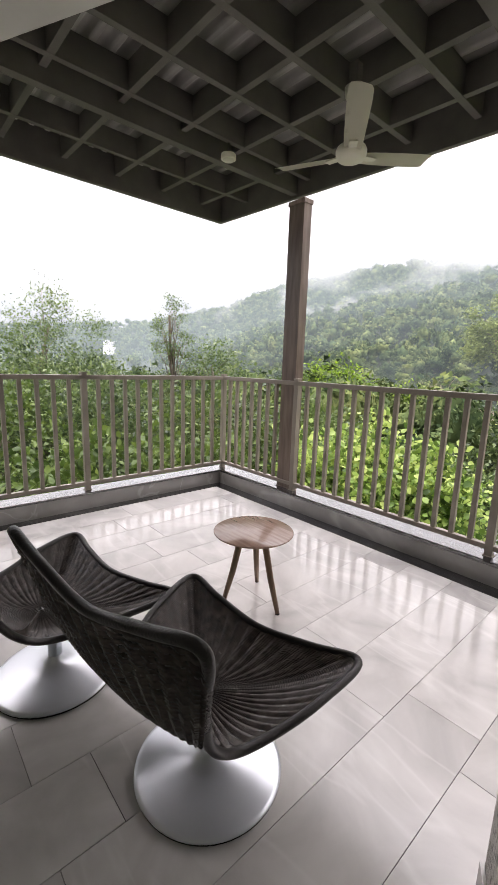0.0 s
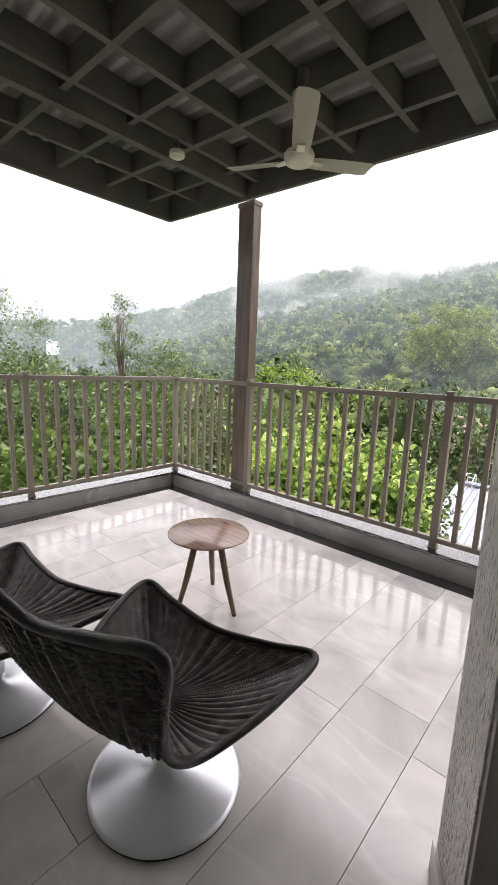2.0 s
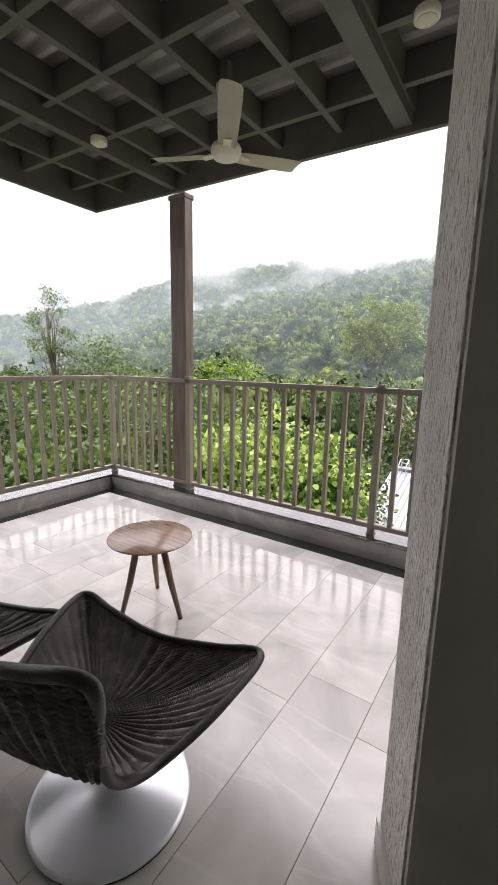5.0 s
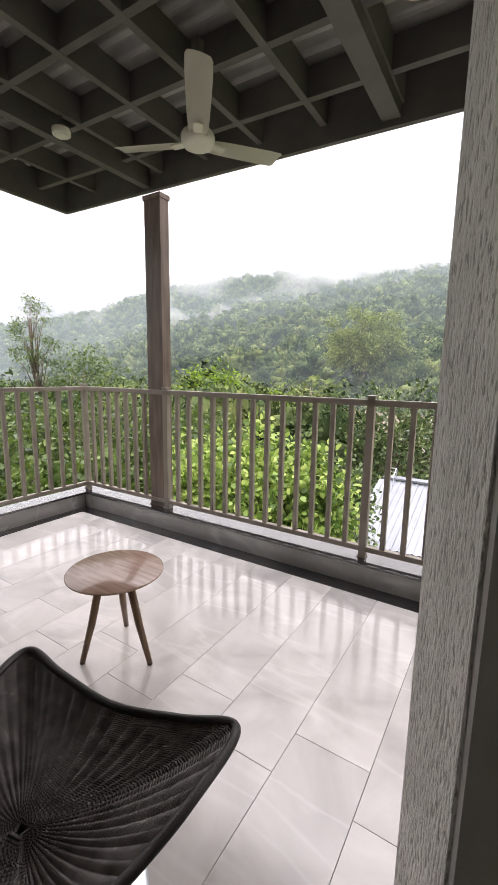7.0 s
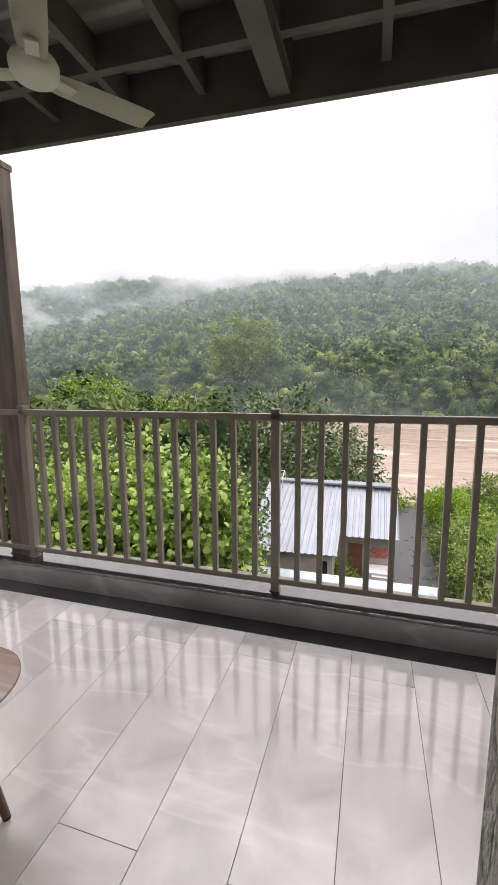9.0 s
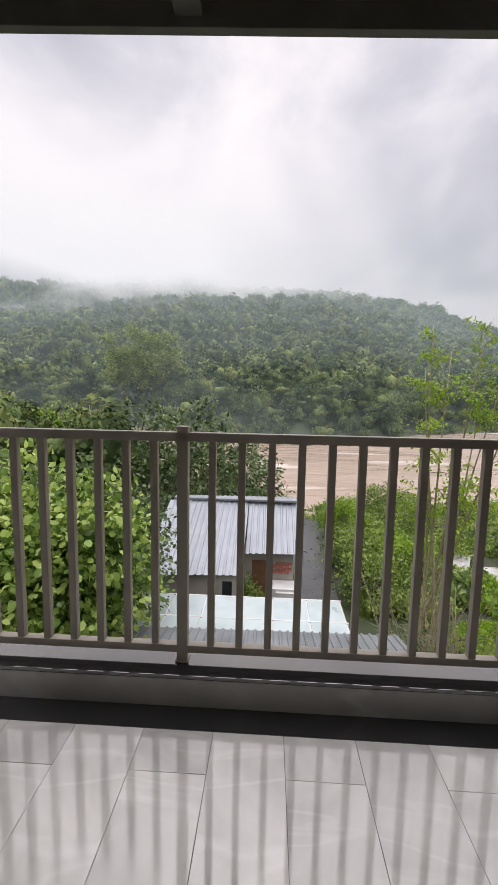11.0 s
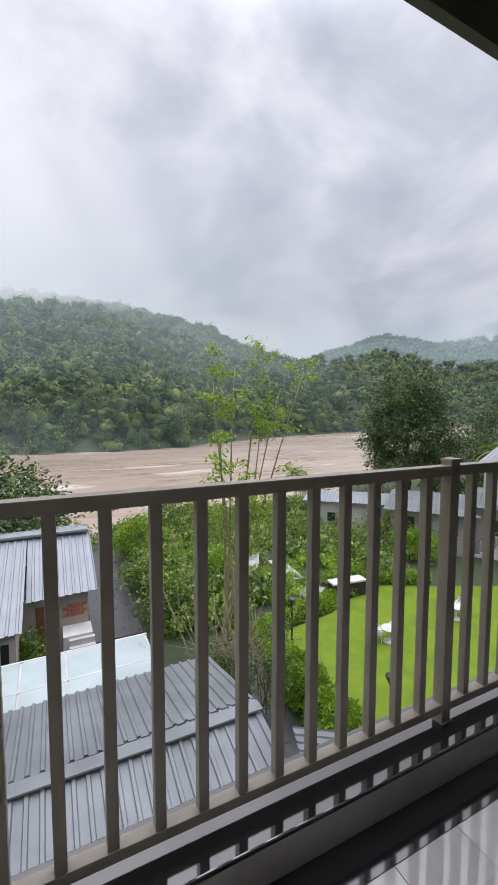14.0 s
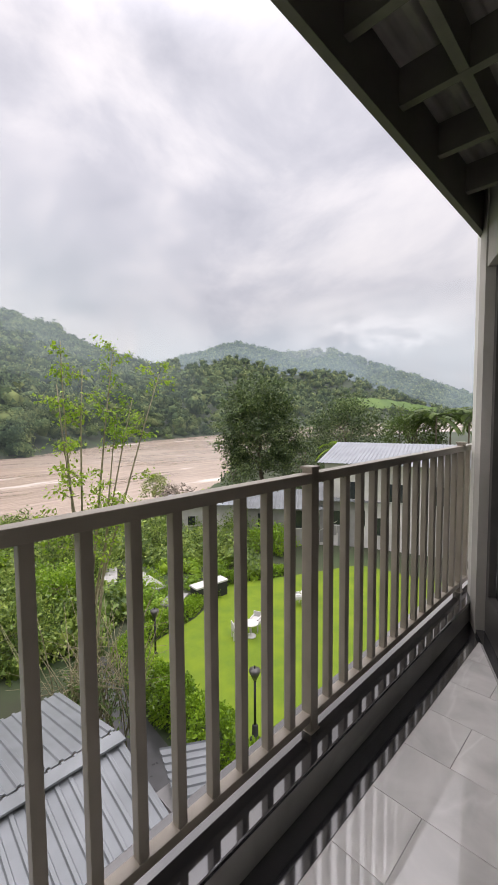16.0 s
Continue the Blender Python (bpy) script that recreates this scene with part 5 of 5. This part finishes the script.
part("roof_slope", bm, M_GREYROOF, lean, "weathered grey ribbed metal sheet")
part("wall", box_bm((6.75, 3.5, 0.0), (7.25, 4.5, G7 - 4.36)), M_GREYWALL, lean)

# frosted canopy
canopy = thing("canopy", "pale frosted canopy of flat sheets between the roofs", "canopy", (0, 0.30, GROUND))
for k in range(6):
    x = -0.05 + k * 0.9
    part("panel", box_bm((x + 0.02, 7.12, G7 - 4.03), (x + 0.88, 8.72, G7 - 4.015), 0.003), M_CLEAR, canopy, "frosted sheet")
for y in (7.08, 7.62, 8.72):
    part("bar", box_bm((-0.1, y, G7 - 4.07), (5.4, y + 0.05, G7 - 4.01), 0.004), M_PALE, canopy)
for k in range(7):
    x = -0.05 + k * 0.9
    part("rafter", box_bm((x - 0.02, 7.14, G7 - 4.075), (x + 0.02, 8.74, G7 - 4.034), 0.003), M_PALE, canopy)
for x, y in ((0.0, 8.5), (5.3, 8.5), (0.0, 7.15), (5.3, 7.15)):
    part("post", box_bm((x - 0.04, y - 0.04, 0), (x + 0.04, y + 0.04, G7 - 4.07), 0.004), M_PALE, canopy)

# the house with the pale metal roof
house = thing("house", "small house with a pale blue-grey ribbed metal roof near the river", "house", (0, 0, GROUND))
bm = bmesh.new()
ribbed(bm, (-0.55, 14.3, G7 - 2.74), (1, 0.06, 0), (0.0, -4.1, -1.28), 3.15, 4.3, 0.22, 0.03)
part("roof_slope", bm, M_METALROOF, house, "pale ribbed metal sheet")
bm = bmesh.new()
ribbed(bm, (2.62, 14.45, G7 - 2.74), (1, 0.06, 0), (0.0, -2.5, -1.22), 1.95, 2.75, 0.22, 0.03)
part("roof_slope", bm, M_METALROOF, house, "pale ribbed metal sheet")
bm = bmesh.new()
ribbed(bm, (-0.1, 14.45, G7 - 2.66), (1, 0.06, 0), (0, 2.4, -0.5), 4.6, 2.4, 0.22, 0.03)
part("roof_slope", bm, M_METALROOF, house)
part("ridge_cap", box_bm((-0.4, 14.3, G7 - 2.70), (4.5, 14.75, G7 - 2.62), 0.01), M_METALROOF, house)
part("wall", box_bm((-0.3, 10.45, 0.0), (2.45, 16.4, G7 - 4.05)), M_PLASTER, house, "stained plaster wall")
part("wall", box_bm((2.45, 12.35, 0.0), (4.3, 16.4, G7 - 4.05)), M_PLASTER, house)
part("upper_wall", box_bm((-0.2, 12.7, G7 - 4.06), (2.4, 16.2, G7 - 3.42)), M_PLASTER, house)
part("upper_wall", box_bm((2.402, 13.7, G7 - 4.06), (4.2, 16.2, G7 - 3.46)), M_PLASTER, house)
door = part("door", box_bm((2.85, 12.31, G7 - 6.2), (3.35, 12.349, G7 - 4.3), 0.006), M_DOORWOOD, house, "brown wooden door")
part("handle", box_bm((2.9, 12.295, G7 - 5.3), (2.92, 12.312, G7 - 5.15)), M_STEEL, door)
brick = bmesh.new()
for r_ in range(4):
    for c_ in range(3):
        x = 3.58 + c_ * 0.2 + (0.1 if r_ % 2 else 0)
        bx(brick, (x, 12.32, G7 - 4.75 + r_ * 0.1), (x + 0.18, 12.352, G7 - 4.665 + r_ * 0.1), 0.004)
part("brick_panel", brick, M_BRICK, house, "small panel of red brick")
part("window", box_bm((2.0, 10.43, G7 - 5.0), (2.3, 10.452, G7 - 4.25), 0.004), M_DARKWIN, house, "dark window")
part("plinth", box_bm((3.55, 11.6, 0), (4.35, 12.31, G7 - 5.0)), M_PALE, house)
stair = thing("stair", "pale outside steps beside the house", "stairs", (3.7, 10.7, GROUND), 0)
for k in range(7):
    part("step", box_bm((0, 0.13 * k, 0), (0.7, 0.13 * k + 0.13, 0.9 + 0.17 * k), 0.004), M_PALE, stair)
guard = thing("roof_ladder", "bent metal ladder rail at the roof edge", "ladder", (-0.2, 14.2, GROUND + G7 - 2.70))
bm = bmesh.new()
for dx in (0, 0.3):
    tube(bm, [(dx, 0.2, 0.0), (dx, 0.2, 0.4), (dx, 0.05, 0.5), (dx, -0.3, 0.3), (dx, -0.35, -0.1)], 0.016, 6)
for k, z in enumerate((0.1, 0.3, 0.48)):
    tube(bm, [(0, 0.2 - 0.08 * (k == 2), z), (0.3, 0.2 - 0.08 * (k == 2), z)], 0.012, 6)
part("frame", bm, M_STEEL, guard)

# paths and lawn
def slab(name, pts, z0, z1, material, label):
    bm = bmesh.new()
    vs = [bm.verts.new((x, y, z0)) for x, y in pts]
    f = bm.faces.new(vs)
    r = bmesh.ops.extrude_face_region(bm, geom=[f])
    for q in r["geom"]:
        if isinstance(q, bmesh.types.BMVert):
            q.co.z = z1
    return structure(name, bm, material, label)


slab("lawn", [(9.6, 1.0), (9.8, 6.2), (10.4, 9.2), (10.9, 12.1), (13.8, 12.5), (17.2, 14.0), (20.0, 12.5), (24.0, 10.6), (25.5, 1.0)], -7.2, -6.94, M_LAWN, "bright green mown lawn")
slab("path", [(7.2, 1.0), (7.4, 6.0), (8.0, 9.5), (8.6, 12.5), (9.9, 12.8), (9.35, 9.5), (9.0, 6.0), (8.9, 1.0)], -7.2, -6.96, M_PAVE, "wet dark asphalt path")
slab("road", [(4.6, 14.5), (4.9, 26.0), (7.4, 26.5), (6.6, 20.0), (6.4, 14.5)], -7.2, -6.96, M_PAVE, "wet dark asphalt yard beside the house")
slab("terrace", [(12.6, 15.4), (13.1, 17.0), (14.6, 16.6), (14.2, 15.0)], -7.2, -6.95, M_PAVE, "wet dark paving in the garden")

# clipped hedge with yellow-green leaves
rng = np.random.default_rng(31)
hedge = thing("hedge", "clipped leafy hedge with yellow-green young leaves along the lawn", "hedge", (0, 0, GROUND))
line = [(9.55, 4.0), (9.6, 6.2), (9.85, 8.2), (10.1, 9.8), (10.6, 12.4), (13.6, 13.0), (16.8, 14.4), (20.2, 13.0)]
P, D = [], []
core = bmesh.new()
for (xa, ya), (xb, yb), hh_, ww in zip(line, line[1:], (1.25, 1.2, 1.0, 0.6, 0.5, 0.45, 0.5), (0.5, 0.5, 0.5, 0.5, 0.3, 0.3, 0.3)):
    ln = math.hypot(xb - xa, yb - ya)
    ux, uy = (xb - xa) / ln, (yb - ya) / ln
    k = int(ln * 1500 * (hh_ + 0.3))
    t, a = rng.uniform(0, ln, k), rng.uniform(0, math.pi, k)
    wob = 1 + 0.15 * np.sin(t * 3.1) + 0.1 * np.sin(t * 7)
    off, up = np.cos(a) * ww * wob, np.abs(np.sin(a)) ** 0.6 * hh_ * wob
    P.append(np.stack([xa + ux * t - uy * off, ya + uy * t + ux * off, up], -1))
    D.append(np.stack([-uy * np.cos(a), ux * np.cos(a), np.sin(a)], -1))
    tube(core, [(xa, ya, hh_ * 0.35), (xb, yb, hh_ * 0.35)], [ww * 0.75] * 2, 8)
P, D = np.concatenate(P), np.concatenate(D)
v, f = leaf_arrays(P + rng.normal(0, 0.05, P.shape), D, 0.10, rng, 0.2, 0.6)
cr = new("leaves", raw_mesh("leaves", v, f, M_HEDGELEAF))
cr.parent = hedge
# added dark filler inside the leaves, so nothing shows through
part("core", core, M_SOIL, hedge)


# lamp posts
def lamp_post(x, y):
    ob = thing("lamp_post", "short black garden lamp post with a lantern head", "street lamp", (x, y, GROUND), 0, "garden lamps")
    part("foot", lathe([(0, 0), (0.16, 0), (0.16, 0.12), (0.09, 0.16), (0.08, 0.5), (0.045, 0.55), (0, 0.55)], 12), M_RUBBER, ob)
    part("pole", lathe([(0, 0.5), (0.035, 0.5), (0.03, 1.75), (0, 1.75)], 10), M_RUBBER, ob)
    head = part("lantern", lathe([(0, 1.74), (0.05, 1.74), (0.15, 1.95), (0.15, 2.02), (0, 2.06)], 8), M_ALU, ob, "grey lantern head")
    part("finial", lathe([(0, 2.05), (0.02, 2.05), (0.015, 2.12), (0, 2.13)], 8), M_RUBBER, head)


lamp_post(10.8, 6.2)
lamp_post(10.82, 10.86)


def garden_set(x, y, turn):
    t = thing("garden_table", "round white garden table on the lawn", "table", (x, y, GROUND + 0.06), turn, "garden tables")
    part("tabletop", lathe([(0, 0.50), (0.30, 0.50), (0.31, 0.52), (0.30, 0.535), (0, 0.535)], 28), M_PALE, t)
    part("pedestal", lathe([(0, 0), (0.22, 0), (0.20, 0.03), (0.04, 0.08), (0.035, 0.50), (0, 0.50)], 14), M_PALE, t)
    for a in (20, 150):
        c = thing("garden_chair", "white garden chair beside the round table", "chair", (x + 0.5 * math.cos(radians(a)), y + 0.5 * math.sin(radians(a)), GROUND + 0.06), a + 90, "garden chairs")
        part("seat", box_bm((-0.22, -0.18, 0.32), (0.22, 0.22, 0.46), 0.012), M_PALE, c)
        part("backrest", box_bm((-0.18, -0.23, 0.36), (0.18, -0.2, 0.66), 0.012), M_PALE, c)
        for lx in (-0.16, 0.16):
            for ly in (-0.2, 0.19):
                part("leg", box_bm((lx - 0.018, ly - 0.018, 0), (lx + 0.018, ly + 0.018, 0.32)), M_PALE, c)
            part("armrest", box_bm((lx - 0.025, -0.22, 0.50), (lx + 0.025, 0.2, 0.53), 0.008), M_PALE, c)


garden_set(14.4, 9.85, 0)
garden_set(18.1, 9.9, 30)

# stone benches, planters, steps on the terrace
for x, y, a, l_, w_, h_, mt, lb in ((15.5, 13.6, -6, 1.7, 0.55, 0.75, M_PALE, "white-topped dark garden counter"), (14.2, 16.9, 86, 2.7, 0.7, 0.32, M_STONE, "low pale stone garden wall"),
                                (13.0, 18.4, 62, 2.2, 0.7, 0.5, M_STONE, "low grey stone garden wall"), (13.75, 13.95, 32, 1.3, 0.8, 0.4, M_GREYWALL, "grey stone garden step"), (12.6, 16.7, 74, 1.7, 0.8, 0.3, M_GREYWALL, "grey stone garden step")):
    ob = thing("garden_wall" if mt is not M_PALE else "garden_counter", lb, "wall" if mt is not M_PALE else "counter", (x, y, GROUND + 0.04), a)
    part("body", box_bm((-l_ / 2, -w_ / 2, 0), (l_ / 2, w_ / 2, h_ - 0.08), 0.01), M_GREYWALL if mt is not M_PALE else M_RUBBER, ob)
    part("coping", box_bm((-l_ / 2 - 0.03, -w_ / 2 - 0.03, h_ - 0.08), (l_ / 2 + 0.03, w_ / 2 + 0.03, h_), 0.01), mt, ob)


# cottages across the garden
def cottage(label, at, turn, w, d, h, wall, roof, windows, rise=1.0, name="cottage"):
    ob = thing(name, label, "house", (*at, GROUND), turn, "garden cottages")
    part("wall", box_bm((-w / 2, -d / 2, 0), (w / 2, d / 2, h)), wall, ob)
    bm = bmesh.new()
    ribbed(bm, (-w / 2 - 0.4, d / 2 + 0.4, h + rise), (1, 0, 0), (0, -(d + 0.8), -rise), w + 0.8, math.hypot(d + 0.8, rise), 0.25, 0.03)
    part("roof", bm, roof, ob)
    for (x, z, ww, hh) in windows:
        wn_ = part("window", box_bm((x - ww / 2, -d / 2 - 0.03, z), (x + ww / 2, -d / 2 + 0.01, z + hh), 0.005), M_DARKWIN, ob, "dark window")
        part("frame", box_bm((x - ww / 2 - 0.06, -d / 2 - 0.05, z - 0.08), (x + ww / 2 + 0.06, -d / 2 - 0.031, z - 0.01)), M_PALE, wn_)
    return ob


cottage("grey rendered cottage with dark windows and a metal roof", (25.2, 17.2), -52, 4.5, 3.5, 2.5, M_GREYWALL, M_GREYROOF, [(-1.2, 1.2, 0.7, 0.9), (1.1, 1.2, 0.9, 1.1)], 0.5)
cottage("grey rendered cottage with dark windows and a metal roof", (28.2, 13.6), -60, 4.0, 3.5, 3.0, M_GREYWALL, M_GREYROOF, [(-1.0, 1.4, 0.7, 0.9), (0.9, 1.4, 0.8, 1.0)], 0.5)
cottage("low white riverside building with a flat pale roof", (22.0, 21.5), -42, 5.0, 2.6, 2.5, M_PALE, M_METALROOF, [(-1.0, 1.1, 0.5, 0.6)], 0.12)
cottage("tall pale house with a blue-grey ribbed metal roof", (29.8, 10.9), -72, 9.0, 4.5, 5.4, M_PALE, M_METALROOF, [(-2.4, 3.1, 0.8, 1.1), (0.0, 3.1, 0.8, 1.1), (2.4, 3.1, 0.8, 1.1), (-1.2, 0.9, 0.8, 1.1)], 1.0)
flight = thing("outside_stair", "pale outside staircase with white balusters beside the cottages", "stairs", (25.6, 14.4, GROUND), -55)
for k in range(11):
    part("step", box_bm((0.27 * k, 0, 0), (0.27 * k + 0.27, 0.9, 0.17 * (k + 1)), 0.004), M_PALE, flight)
bm = bmesh.new()
tube(bm, [(0, 0, 0.95), (2.97, 0, 2.75)], 0.03, 6)
for k in range(12):
    tube(bm, [(0.27 * k, 0, 0.1 + 0.16 * k), (0.27 * k, 0, 0.95 + 0.165 * k)], 0.015, 5)
part("handrail", bm, M_PALE, flight)

# the waterfall at the head of the valley
fx, fy = polar(67.2, 560)
fall = thing("waterfall", "wide white waterfall at the head of the valley", "waterfall", (fx, fy, 0), 67.2)
v, f = [], []
rng = np.random.default_rng(4)
for i in range(41):
    u = (i / 40 - 0.5) * 20
    for j in range(9):
        t = j / 8
        v.append((u + rng.normal(0, 0.5), -9 * t ** 2 + rng.normal(0, 0.6), 26 - 17 * t + rng.normal(0, 0.8)))
for i in range(40):
    for j in range(8):
        q = i * 9 + j
        f.append((q, q + 1, q + 10, q + 9))
wf = new("falling_water", raw_mesh("falling_water", v, f, mat("foam", (0.9, 0.9, 0.9), 0.8, second=(0.75, 0.74, 0.72), scale=0.3, stretch=(1, 1, 0.1)), True))
wf.parent = fall
crag = bmesh.new()
bx(crag, (-60, 0.5, -20), (60, 30, 26.5), 1.0)
part("rock", crag, M_SOIL, fall, "dark wooded rock face")
